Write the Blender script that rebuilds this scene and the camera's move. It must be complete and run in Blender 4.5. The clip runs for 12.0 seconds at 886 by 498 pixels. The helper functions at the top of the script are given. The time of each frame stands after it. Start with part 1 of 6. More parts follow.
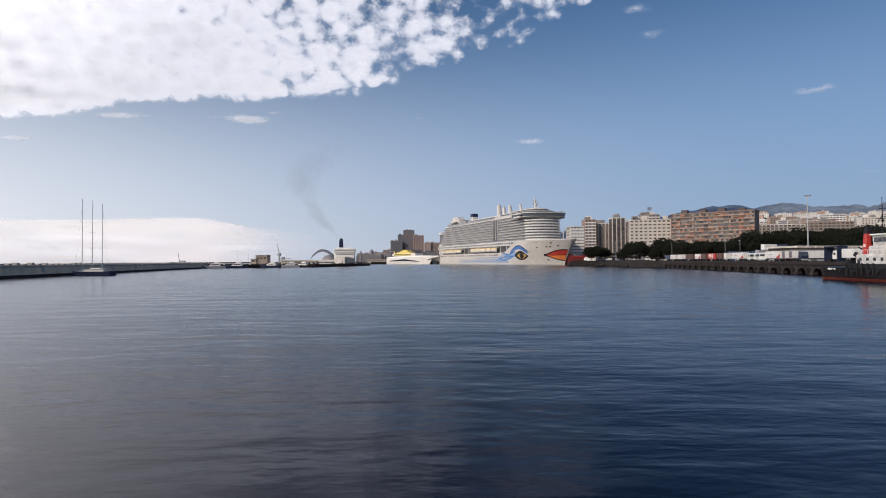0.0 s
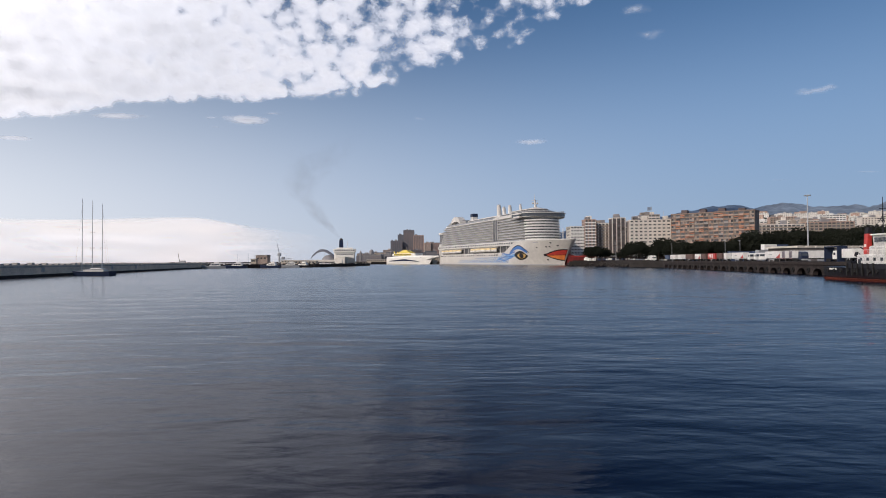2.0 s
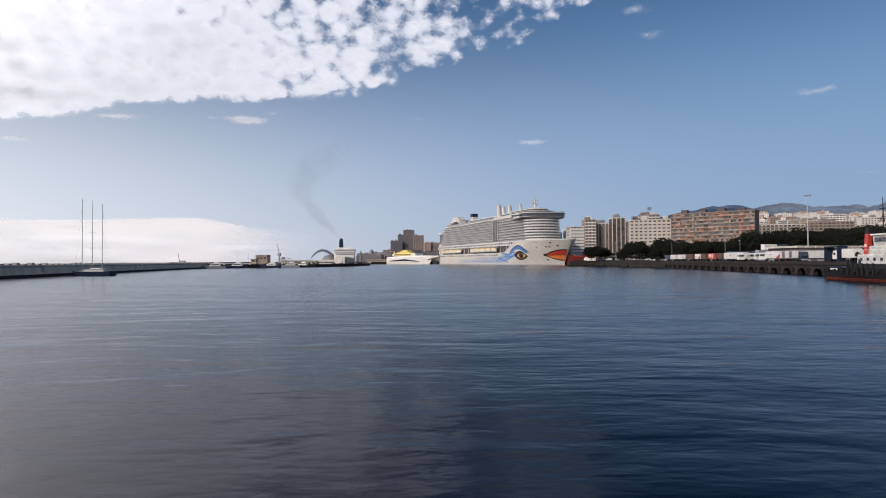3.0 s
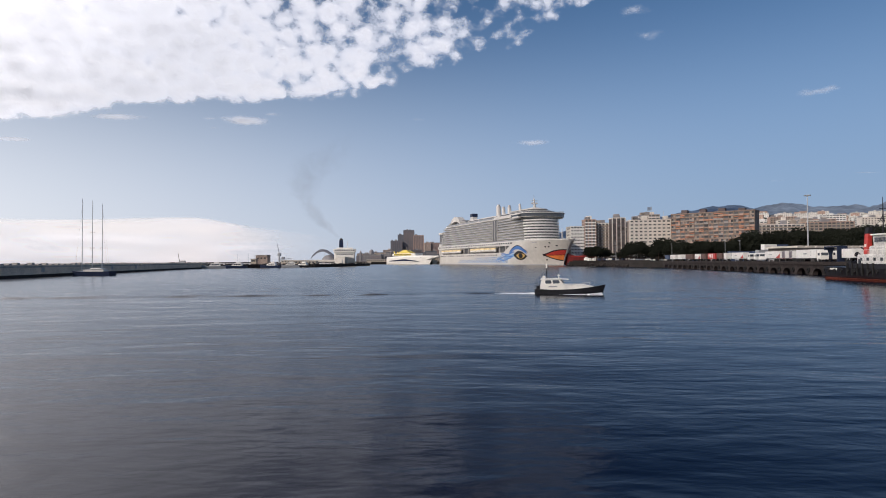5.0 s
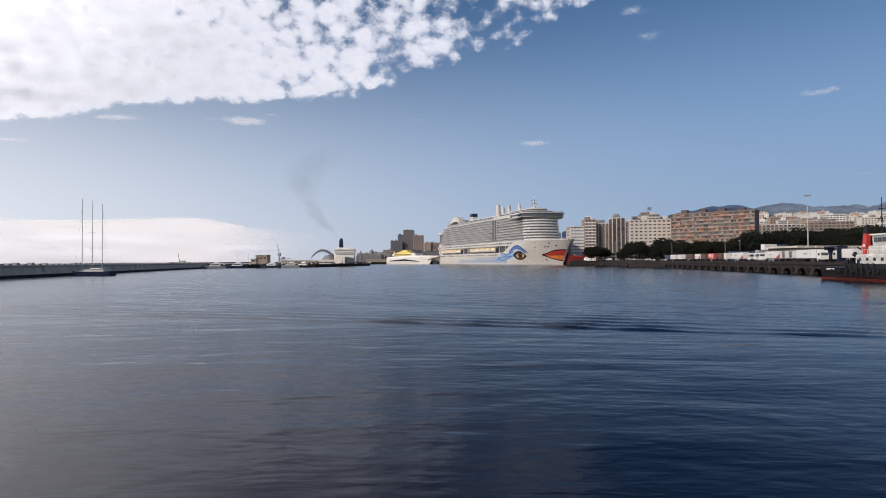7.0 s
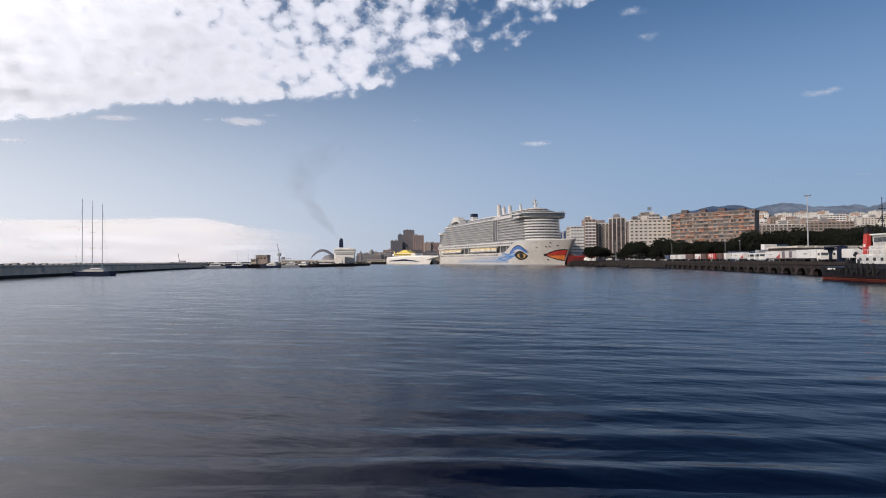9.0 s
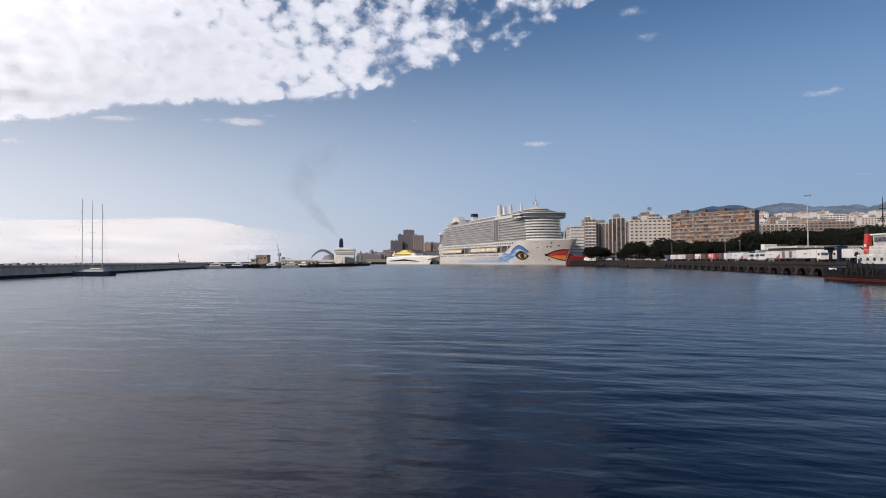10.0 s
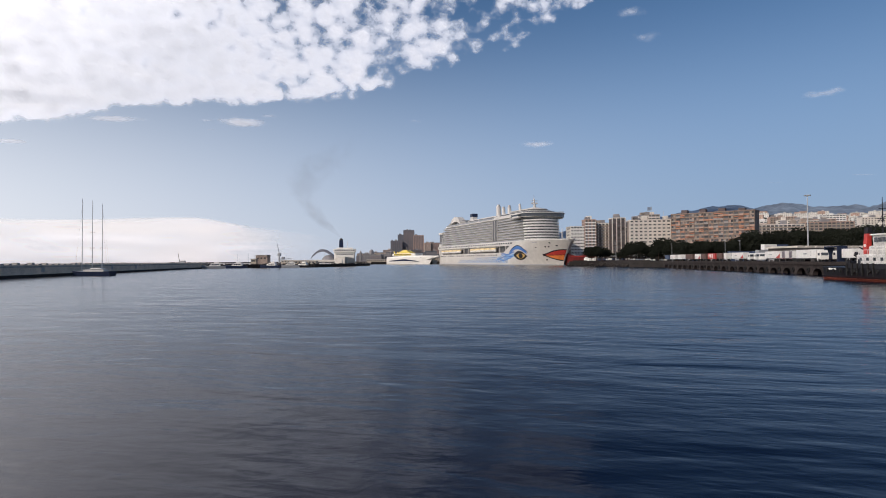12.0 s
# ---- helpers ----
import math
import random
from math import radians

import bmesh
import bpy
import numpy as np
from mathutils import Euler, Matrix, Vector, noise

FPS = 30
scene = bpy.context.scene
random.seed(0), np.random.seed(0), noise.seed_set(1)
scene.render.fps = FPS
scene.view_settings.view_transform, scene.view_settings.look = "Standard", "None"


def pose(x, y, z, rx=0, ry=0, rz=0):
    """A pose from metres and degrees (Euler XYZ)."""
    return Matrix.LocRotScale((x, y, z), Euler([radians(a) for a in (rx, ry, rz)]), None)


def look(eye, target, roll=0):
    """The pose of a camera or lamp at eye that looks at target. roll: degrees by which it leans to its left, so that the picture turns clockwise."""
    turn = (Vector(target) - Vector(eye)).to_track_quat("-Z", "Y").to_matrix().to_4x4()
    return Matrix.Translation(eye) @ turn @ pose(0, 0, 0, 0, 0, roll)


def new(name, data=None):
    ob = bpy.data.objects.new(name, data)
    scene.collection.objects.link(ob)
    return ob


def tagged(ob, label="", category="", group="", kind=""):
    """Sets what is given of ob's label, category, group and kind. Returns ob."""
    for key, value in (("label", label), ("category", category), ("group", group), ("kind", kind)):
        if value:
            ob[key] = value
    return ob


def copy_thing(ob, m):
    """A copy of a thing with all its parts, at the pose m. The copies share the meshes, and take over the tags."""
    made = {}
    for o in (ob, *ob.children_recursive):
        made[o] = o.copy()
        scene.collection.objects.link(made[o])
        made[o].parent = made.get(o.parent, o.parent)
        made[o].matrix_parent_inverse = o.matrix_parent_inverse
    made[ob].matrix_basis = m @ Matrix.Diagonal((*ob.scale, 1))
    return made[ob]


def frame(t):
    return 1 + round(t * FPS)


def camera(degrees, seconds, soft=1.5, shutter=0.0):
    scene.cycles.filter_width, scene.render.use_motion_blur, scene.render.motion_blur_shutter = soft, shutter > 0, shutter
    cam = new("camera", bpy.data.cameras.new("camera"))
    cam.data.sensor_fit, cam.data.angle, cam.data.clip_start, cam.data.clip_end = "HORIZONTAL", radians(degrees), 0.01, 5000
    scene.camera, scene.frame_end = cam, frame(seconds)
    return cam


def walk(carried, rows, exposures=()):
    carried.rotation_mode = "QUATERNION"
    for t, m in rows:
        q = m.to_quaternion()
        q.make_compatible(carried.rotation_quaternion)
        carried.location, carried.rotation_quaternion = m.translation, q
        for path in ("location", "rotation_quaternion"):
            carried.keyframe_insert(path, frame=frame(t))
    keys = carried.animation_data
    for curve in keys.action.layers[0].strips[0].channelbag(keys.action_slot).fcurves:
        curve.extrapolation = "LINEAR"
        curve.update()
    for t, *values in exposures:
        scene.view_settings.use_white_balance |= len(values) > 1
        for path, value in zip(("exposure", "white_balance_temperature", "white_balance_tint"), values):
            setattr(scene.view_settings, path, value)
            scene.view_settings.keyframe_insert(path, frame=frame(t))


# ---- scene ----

# ---- camera: a fixed mount five metres above the harbour ----
cam = camera(77, 12.0, soft=1.0)
EYE = (0.0, 0.0, 5.0)
STAND = look(EYE, (0.0, 100.0, 5.0 + 2.13), -0.29)
walk(cam, [(0.0, STAND), (12.0, STAND)], exposures=[(0.0, 0.12, 6600, 13), (12.0, 0.12, 6600, 13)])

# ---- daylight ----
SUN_DIR = Vector((-0.62, -0.66, 0.47)).normalized()      # towards the sun
world = bpy.data.worlds.new("sky")
scene.world = world
world.use_nodes = True
wn = world.node_tree.nodes
sky = wn.new("ShaderNodeTexSky")
sky.sky_type, sky.sun_disc = "NISHITA", False
sky.sun_elevation = math.asin(SUN_DIR.z)
sky.sun_rotation = math.atan2(SUN_DIR.x, SUN_DIR.y)
sky.air_density, sky.dust_density, sky.ozone_density = 1.0, 0.25, 3.0
wn["Background"].inputs["Strength"].default_value = 0.085
wl = world.node_tree.links
co = wn.new("ShaderNodeTexCoord")
sep = wn.new("ShaderNodeSeparateXYZ")
wl.new(co.outputs["Generated"], sep.inputs[0])
fall = wn.new("ShaderNodeMapRange")               # sea haze, thinning with height all round the horizon
fall.interpolation_type = "SMOOTHERSTEP"
for key, value in (("From Min", -0.02), ("From Max", 0.50), ("To Min", 0.86), ("To Max", 0.0)):
    fall.inputs[key].default_value = value
wl.new(sep.outputs["Z"], fall.inputs["Value"])
hazed = wn.new("ShaderNodeMix")
hazed.data_type = "RGBA"
side = wn.new("ShaderNodeVectorMath")            # the haze is brighter on the sun's side
side.operation = "DOT_PRODUCT"
side.inputs[1].default_value = Vector((SUN_DIR.x, SUN_DIR.y, 0)).normalized()
wl.new(co.outputs["Generated"], side.inputs[0])
near_sun = wn.new("ShaderNodeMapRange")
near_sun.inputs["From Min"].default_value, near_sun.inputs["From Max"].default_value = -0.99, -0.05
wl.new(side.outputs["Value"], near_sun.inputs["Value"])
tint = wn.new("ShaderNodeMix")
tint.data_type = "RGBA"
tint.inputs["A"].default_value, tint.inputs["B"].default_value = (2.58, 3.78, 5.95, 1), (9.3, 9.8, 10.7, 1)
wl.new(near_sun.outputs[0], tint.inputs["Factor"])
wl.new(tint.outputs["Result"], hazed.inputs["B"])
wl.new(fall.outputs[0], hazed.inputs["Factor"])
deep = wn.new("ShaderNodeHueSaturation")
deep.inputs["Saturation"].default_value, deep.inputs["Value"].default_value = 1.16, 0.85
wl.new(sky.outputs[0], deep.inputs["Color"])
wl.new(deep.outputs[0], hazed.inputs["A"])
wl.new(hazed.outputs["Result"], wn["Background"].inputs["Color"])
sun = new("sun", bpy.data.lights.new("sun", "SUN"))
sun.data.energy, sun.data.angle, sun.data.color = 2.15, radians(0.6), (1.0, 0.89, 0.76)
sun.matrix_world = look(SUN_DIR * 800, (0, 0, 0))


# ---- materials ----
def mat(name, color, rough=0.6, metal=0.0, vary=0.12, scale=0.6, bump=0.0, fine=8.0, second=None, island=0.0, spec=0.5):
    """A painted or mineral surface: stains at two scales, fine relief."""
    m = bpy.data.materials.new(name)
    m.use_nodes = True
    n, l = m.node_tree.nodes, m.node_tree.links
    p = n["Principled BSDF"]
    p.inputs["Roughness"].default_value, p.inputs["Metallic"].default_value = rough, metal
    p.inputs["Specular IOR Level"].default_value = spec
    co = n.new("ShaderNodeTexCoord")
    a, b = n.new("ShaderNodeTexNoise"), n.new("ShaderNodeTexNoise")
    a.inputs["Scale"].default_value, b.inputs["Scale"].default_value = scale * 0.3, scale * fine * 0.3
    a.inputs["Detail"].default_value = b.inputs["Detail"].default_value = 4
    l.new(co.outputs["Object"], a.inputs["Vector"])
    l.new(co.outputs["Object"], b.inputs["Vector"])
    add = n.new("ShaderNodeMath")
    add.operation = "ADD"
    l.new(a.outputs["Fac"], add.inputs[0])
    l.new(b.outputs["Fac"], add.inputs[1])
    fac = add.outputs[0]
    if island:
        g = n.new("ShaderNodeNewGeometry")
        r = n.new("ShaderNodeMath")
        r.operation = "MULTIPLY_ADD"
        r.inputs[1].default_value = island
        l.new(g.outputs["Random Per Island"], r.inputs[0])
        l.new(fac, r.inputs[2])
        fac = r.outputs[0]
    ramp = n.new("ShaderNodeMapRange")
    ramp.inputs["From Min"].default_value, ramp.inputs["From Max"].default_value = 0.7, 1.3 + island
    l.new(fac, ramp.inputs["Value"])
    mix = n.new("ShaderNodeMix")
    mix.data_type = "RGBA"
    dark = second or tuple(c * (1 - 2.2 * vary) for c in color)
    light = tuple(min(1, c * (1 + vary)) for c in color)
    mix.inputs["A"].default_value, mix.inputs["B"].default_value = (*dark, 1), (*light, 1)
    l.new(ramp.outputs[0], mix.inputs["Factor"])
    l.new(mix.outputs["Result"], p.inputs["Base Color"])
    if bump:
        bu = n.new("ShaderNodeBump")
        bu.inputs["Strength"].default_value, bu.inputs["Distance"].default_value = bump, 0.2
        l.new(b.outputs["Fac"], bu.inputs["Height"])
        l.new(bu.outputs[0], p.inputs["Normal"])
    return m


def glass_mat(name, color, rough=0.08):
    m = bpy.data.materials.new(name)
    m.use_nodes = True
    n, l = m.node_tree.nodes, m.node_tree.links
    p = n["Principled BSDF"]
    info = n.new("ShaderNodeObjectInfo")
    mix = n.new("ShaderNodeMix")
    mix.data_type = "RGBA"
    mix.inputs["A"].default_value = (*color, 1)
    mix.inputs["B"].default_value = (*[c * 2.6 + 0.02 for c in color], 1)
    l.new(info.outputs["Random"], mix.inputs["Factor"])
    l.new(mix.outputs["Result"], p.inputs["Base Color"])
    p.inputs["Roughness"].default_value = rough
    return m


WHITE = mat("white_paint", (0.78, 0.75, 0.69), 0.35, vary=0.05, scale=0.2)
HULLWHITE = mat("hull_white", (0.53, 0.50, 0.455), 0.35, vary=0.07, scale=0.12)
GREY = mat("grey_paint", (0.34, 0.35, 0.36), 0.5)
DARKGLASS = glass_mat("dark_glass", (0.020, 0.024, 0.030))
PANE = glass_mat("curtained_window", (0.055, 0.055, 0.058), 0.2)
MOLESTONE = mat("sea_wall_concrete", (0.70, 0.59, 0.48), 0.85, vary=0.14, scale=0.8, bump=0.4)
# deck walls and glazing, with the shade of the recesses put into the colour
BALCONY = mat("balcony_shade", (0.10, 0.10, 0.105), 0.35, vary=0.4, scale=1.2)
RAILGLASS = mat("balcony_glass", (0.26, 0.27, 0.285), 0.12, vary=0.10, scale=0.5)
NAVY = mat("navy_paint", (0.022, 0.032, 0.065), 0.35, vary=0.15, spec=0.15)
BLACK = mat("black_paint", (0.018, 0.018, 0.022), 0.45, vary=0.2, spec=0.15)
RED = mat("red_paint", (0.50, 0.045, 0.035), 0.4, vary=0.15)
DARKRED = mat("dark_red_paint", (0.25, 0.035, 0.03), 0.5, vary=0.2)
BLUE = mat("blue_paint", (0.03, 0.14, 0.42), 0.35)
LIGHTBLUE = mat("light_blue_paint", (0.16, 0.34, 0.62), 0.35)
YELLOW = mat("yellow_paint", (0.66, 0.50, 0.06), 0.4)
AMBER = mat("amber_paint", (0.55, 0.34, 0.09), 0.4)
ORANGE = mat("orange_paint", (0.70, 0.20, 0.05), 0.4)
ANTIFOUL = mat("antifouling_red", (0.40, 0.09, 0.05), 0.6, vary=0.2)
COPING = mat("quay_coping", (0.046, 0.037, 0.034), 0.85, vary=0.25, scale=0.5, bump=0.4, spec=0.15)
CONCRETE = mat("weathered_concrete", (0.40, 0.375, 0.34), 0.85, vary=0.25, scale=0.5, bump=0.5)
DARKCONC = mat("wet_dark_concrete", (0.037, 0.030, 0.028), 0.8, vary=0.35, scale=0.6, bump=0.5, spec=0.15)
ROCK = mat("breakwater_rock", (0.060, 0.051, 0.047), 0.9, vary=0.3, scale=0.7, bump=0.8, island=0.6, spec=0.15)
ASPHALT = mat("asphalt", (0.034, 0.030, 0.028), 0.9, vary=0.2, scale=0.4, spec=0.15)
STEEL = mat("galvanised_steel", (0.42, 0.43, 0.44), 0.45, 0.6)
RUBBER = mat("black_rubber", (0.02, 0.02, 0.02), 0.8, spec=0.15)
# shade on the backlit trees is put into this near-black green
LEAF = mat("shaded_foliage", (0.014, 0.016, 0.011), 0.9, vary=0.3, scale=0.8, second=(0.011, 0.014, 0.009), island=0.5, spec=0.15)
BARK = mat("bark", (0.065, 0.050, 0.038), 0.9, vary=0.3, spec=0.15)
SCRUB = mat("hill_scrub", (0.060, 0.062, 0.038), 0.95, vary=0.3, scale=0.03)
# aerial haze before the ridge is put into this blue-grey base colour
HAZEMOUNTAIN = mat("hazed_mountain_slope", (0.25, 0.31, 0.38), 1.0, vary=0.2, scale=0.012)


# ---- mesh building ----
def clamp(v, a=0.0, b=1.0):
    return max(a, min(b, v))


class Geo:
    """Vertices and faces of one mesh."""

    def __init__(self):
        self.v, self.f, self.smooth = [], [], False

    def box(self, x0, x1, y0, y1, z0, z1, turn=None):
        i = len(self.v)
        pts = [(x0, y0, z0), (x1, y0, z0), (x1, y1, z0), (x0, y1, z0), (x0, y0, z1), (x1, y0, z1), (x1, y1, z1), (x0, y1, z1)]
        self.v += [tuple(turn @ Vector(p)) for p in pts] if turn else pts
        self.f += [tuple(i + k for k in q) for q in ((3, 2, 1, 0), (4, 5, 6, 7), (0, 1, 5, 4), (1, 2, 6, 5), (2, 3, 7, 6), (3, 0, 4, 7))]
        return self

    def bevel_box(self, x0, x1, y0, y1, z0, z1, b=0.1):
        """A box with chamfered upright and upper edges."""
        ring = lambda k: [(x0 + b, y0 + k), (x1 - b, y0 + k), (x1 - k, y0 + b), (x1 - k, y1 - b), (x1 - b, y1 - k), (x0 + b, y1 - k), (x0 + k, y1 - b), (x0 + k, y0 + b)]
        self.loft([[(x, y, z0) for x, y in ring(0)], [(x, y, z1 - b) for x, y in ring(0)], [(x, y, z1) for x, y in ring(b * 0.9)]])
        return self

    def loft(self, rings, caps=True):
        i, n = len(self.v), len(rings[0])
        for r in rings:
            self.v += [tuple(p) for p in r]
        for a in range(len(rings) - 1):
            for k in range(n):
                q = (k + 1) % n
                self.f.append((i + a * n + k, i + a * n + q, i + (a + 1) * n + q, i + (a + 1) * n + k))
        if caps:
            self.f.append(tuple(i + k for k in reversed(range(n))))
            self.f.append(tuple(i + (len(rings) - 1) * n + k for k in range(n)))
        return self

    def prism(self, outline, z0, z1):
        return self.loft([[(x, y, z0) for x, y in outline], [(x, y, z1) for x, y in outline]])

    def rod(self, p0, p1, r0, r1=None, n=8):
        p0, p1 = Vector(p0), Vector(p1)
        r1 = r0 if r1 is None else r1
        q = (p1 - p0).to_track_quat("Z", "Y")
        ring = lambda p, r: [p + q @ Vector((r * math.cos(2 * math.pi * k / n), r * math.sin(2 * math.pi * k / n), 0)) for k in range(n)]
        return self.loft([ring(p0, r0), ring(p1, r1)])

    def grid(self, rows):
        """Quads between rows of points."""
        i, n = len(self.v), len(rows[0])
        for r in rows:
            self.v += [tuple(p) for p in r]
        for a in range(len(rows) - 1):
            for k in range(n - 1):
                self.f.append((i + a * n + k, i + a * n + k + 1, i + (a + 1) * n + k + 1, i + (a + 1) * n + k))
        return self

    def dome(self, cx, cy, cz, rx, ry, rz, n=14, m=5):
        rings = []
        for a in range(m + 1):
            t = a / m * math.pi * 0.49
            rings.append([(cx + rx * math.cos(t) * math.cos(2 * math.pi * k / n), cy + ry * math.cos(t) * math.sin(2 * math.pi * k / n), cz + rz * math.sin(t)) for k in range(n)])
        return self.loft(rings)

    def mesh(self, name, material):
        me = bpy.data.meshes.new(name)
        me.from_pydata(self.v, [], self.f)
        me.materials.append(material)
        bm = bmesh.new()
        bm.from_mesh(me)
        bmesh.ops.recalc_face_normals(bm, faces=bm.faces)
        bm.to_mesh(me)
        bm.free()
        if self.smooth:
            me.polygons.foreach_set("use_smooth", [True] * len(me.polygons))
        return me


def part(name, geo, material, parent, label="", at=None):
    """One mesh object under a thing; geo may be a Geo or a mesh to share."""
    ob = new(name, geo.mesh(name, material) if isinstance(geo, Geo) else geo)
    ob.parent = parent
    if at is not None:
        ob.matrix_basis = at
    return tagged(ob, label)


def thing(name, m, label, category, group="", kind=""):
    ob = new(name)
    ob.empty_display_size = 0.2
    ob.matrix_basis = m
    return tagged(ob, label, category, group, kind)


def single(name, geo, material, label, category, kind="", group="", m=None):
    ob = new(name, geo.mesh(name, material))
    if m is not None:
        ob.matrix_basis = m
    return tagged(ob, label, category, group, kind)


# ---- water ----
def water_mat():
    m = bpy.data.materials.new("harbour_water")
    m.use_nodes = True
    n, l = m.node_tree.nodes, m.node_tree.links
    p = n["Principled BSDF"]
    p.inputs["Base Color"].default_value = (0.0005, 0.0026, 0.013, 1)
    p.inputs["Roughness"].default_value = 0.15
    p.inputs["IOR"].default_value = 1.28
    geo = n.new("ShaderNodeTexCoord")
    # random chop, every normal also leaned to the camera side (-y), mirroring higher sky
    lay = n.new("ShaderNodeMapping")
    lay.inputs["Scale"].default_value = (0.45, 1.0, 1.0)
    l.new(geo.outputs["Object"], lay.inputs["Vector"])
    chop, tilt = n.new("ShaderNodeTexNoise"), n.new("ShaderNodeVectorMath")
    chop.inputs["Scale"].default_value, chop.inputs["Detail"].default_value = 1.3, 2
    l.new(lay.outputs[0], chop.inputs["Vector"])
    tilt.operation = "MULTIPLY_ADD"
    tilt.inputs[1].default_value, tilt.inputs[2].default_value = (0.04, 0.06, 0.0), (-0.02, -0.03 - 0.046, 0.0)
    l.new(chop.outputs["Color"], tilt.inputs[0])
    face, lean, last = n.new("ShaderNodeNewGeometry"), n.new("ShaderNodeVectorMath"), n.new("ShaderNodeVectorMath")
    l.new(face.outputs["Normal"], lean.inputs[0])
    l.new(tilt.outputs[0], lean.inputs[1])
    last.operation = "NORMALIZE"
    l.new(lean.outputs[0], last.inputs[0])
    for sc, stretch, strength, dist in ((0.05, 2.6, 0.30, 1.0), (0.24, 2.4, 0.46, 0.36), (0.62, 2.8, 0.45, 0.13), (1.9, 1.9, 0.45, 0.05)):
        mp = n.new("ShaderNodeMapping")
        mp.inputs["Scale"].default_value = (1 / stretch, 1.0, 1.0)
        mp.inputs["Rotation"].default_value = (0, 0, radians(6))
        l.new(geo.outputs["Object"], mp.inputs["Vector"])
        t = n.new("ShaderNodeTexNoise")
        t.inputs["Scale"].default_value, t.inputs["Detail"].default_value, t.inputs["Distortion"].default_value = sc, 3, 0.4
        l.new(mp.outputs[0], t.inputs["Vector"])
        b = n.new("ShaderNodeBump")
        b.inputs["Strength"].default_value, b.inputs["Distance"].default_value = strength, dist
        l.new(t.outputs["Fac"], b.inputs["Height"])
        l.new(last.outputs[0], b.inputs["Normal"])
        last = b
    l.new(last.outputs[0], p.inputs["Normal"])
    return m


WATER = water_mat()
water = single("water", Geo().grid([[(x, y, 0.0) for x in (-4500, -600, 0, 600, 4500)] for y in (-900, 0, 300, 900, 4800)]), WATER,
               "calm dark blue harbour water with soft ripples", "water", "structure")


# ---- clouds ----
def cloud_mat(name, scale, lo, hi, stretch=1.0, lift=0.32, relief=0.0, lean=0.0, tone=(1.0, 0.96, 0.95, 1)):
    """Vapour that scatters sunlight and also glows by itself: cells and fine wisps, torn towards its border."""
    m = bpy.data.materials.new(name)
    m.use_nodes = True
    n, l = m.node_tree.nodes, m.node_tree.links
    out = n["Material Output"]
    n.remove(n["Principled BSDF"])
    co = n.new("ShaderNodeTexCoord")
    mp = n.new("ShaderNodeMapping")
    mp.vector_type = "TEXTURE"
    mp.inputs["Scale"].default_value = (1.0, 1.0, 1 / stretch)
    mp.inputs["Rotation"].default_value = (0, 0, radians(lean))
    l.new(co.outputs["Object"], mp.inputs["Vector"])

    def noise_of(s, detail, rough, dist=0.0):
        t = n.new("ShaderNodeTexNoise")
        t.inputs["Scale"].default_value, t.inputs["Detail"].default_value = s, detail
        t.inputs["Roughness"].default_value, t.inputs["Distortion"].default_value = rough, dist
        l.new(mp.outputs[0], t.inputs["Vector"])
        return t.outputs["Fac"]

    def op(kind, a, b, c=None):
        x = n.new("ShaderNodeMath")
        x.operation = kind
        for k, s in enumerate((a, b) if c is None else (a, b, c)):
            if isinstance(s, (int, float)):
                x.inputs[k].default_value = s
            else:
                l.new(s, x.inputs[k])
        return x.outputs[0]

    cells, big = noise_of(scale, 6, 0.56, 0.15), noise_of(scale * 0.2, 4, 0.5)
    if relief:                                   # round puffs with torn borders
        warp, shift = n.new("ShaderNodeTexNoise"), n.new("ShaderNodeVectorMath")
        warp.inputs["Scale"].default_value, warp.inputs["Detail"].default_value = scale * 1.3, 3
        l.new(mp.outputs[0], warp.inputs["Vector"])
        shift.operation = "MULTIPLY_ADD"
        shift.inputs[1].default_value = (0.9 / scale,) * 3
        l.new(warp.outputs["Color"], shift.inputs[0])
        l.new(mp.outputs[0], shift.inputs[2])
        vo = n.new("ShaderNodeTexVoronoi")
        vo.feature = "SMOOTH_F1"
        vo.inputs["Scale"].default_value, vo.inputs["Smoothness"].default_value = scale * 0.85, 0.55
        l.new(shift.outputs[0], vo.inputs["Vector"])
        puff = op("SUBTRACT", 0.92, vo.outputs["Distance"])
        cells = op("ADD", op("MULTIPLY", cells, 0.62), op("MULTIPLY", puff, 0.42))
    edge = n.new("ShaderNodeAttribute")
    edge.attribute_name = "cover"
    d = op("ADD", op("ADD", op("MULTIPLY", cells, 1.0), op("MULTIPLY", big, 0.55)), op("MULTIPLY", edge.outputs["Fac"], 1.0))
    mr = n.new("ShaderNodeMapRange")
    mr.inputs["From Min"].default_value, mr.inputs["From Max"].default_value = lo, hi
    mr.interpolation_type = "SMOOTHSTEP"
    l.new(d, mr.inputs["Value"])
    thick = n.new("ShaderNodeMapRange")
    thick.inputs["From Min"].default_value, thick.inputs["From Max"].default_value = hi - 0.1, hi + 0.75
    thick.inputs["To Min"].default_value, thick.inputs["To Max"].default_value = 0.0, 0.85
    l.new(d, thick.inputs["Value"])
    tl, df = n.new("ShaderNodeBsdfTranslucent"), n.new("ShaderNodeBsdfDiffuse")
    tl.inputs["Color"].default_value = (0.97, 0.97, 0.97, 1)
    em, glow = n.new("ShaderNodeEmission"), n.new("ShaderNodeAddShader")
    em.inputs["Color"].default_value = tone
    sunward = n.new("ShaderNodeAttribute")          # glow added in place of light scattered inside the vapour, more towards the sun
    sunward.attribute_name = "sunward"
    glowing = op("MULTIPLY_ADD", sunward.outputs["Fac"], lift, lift)
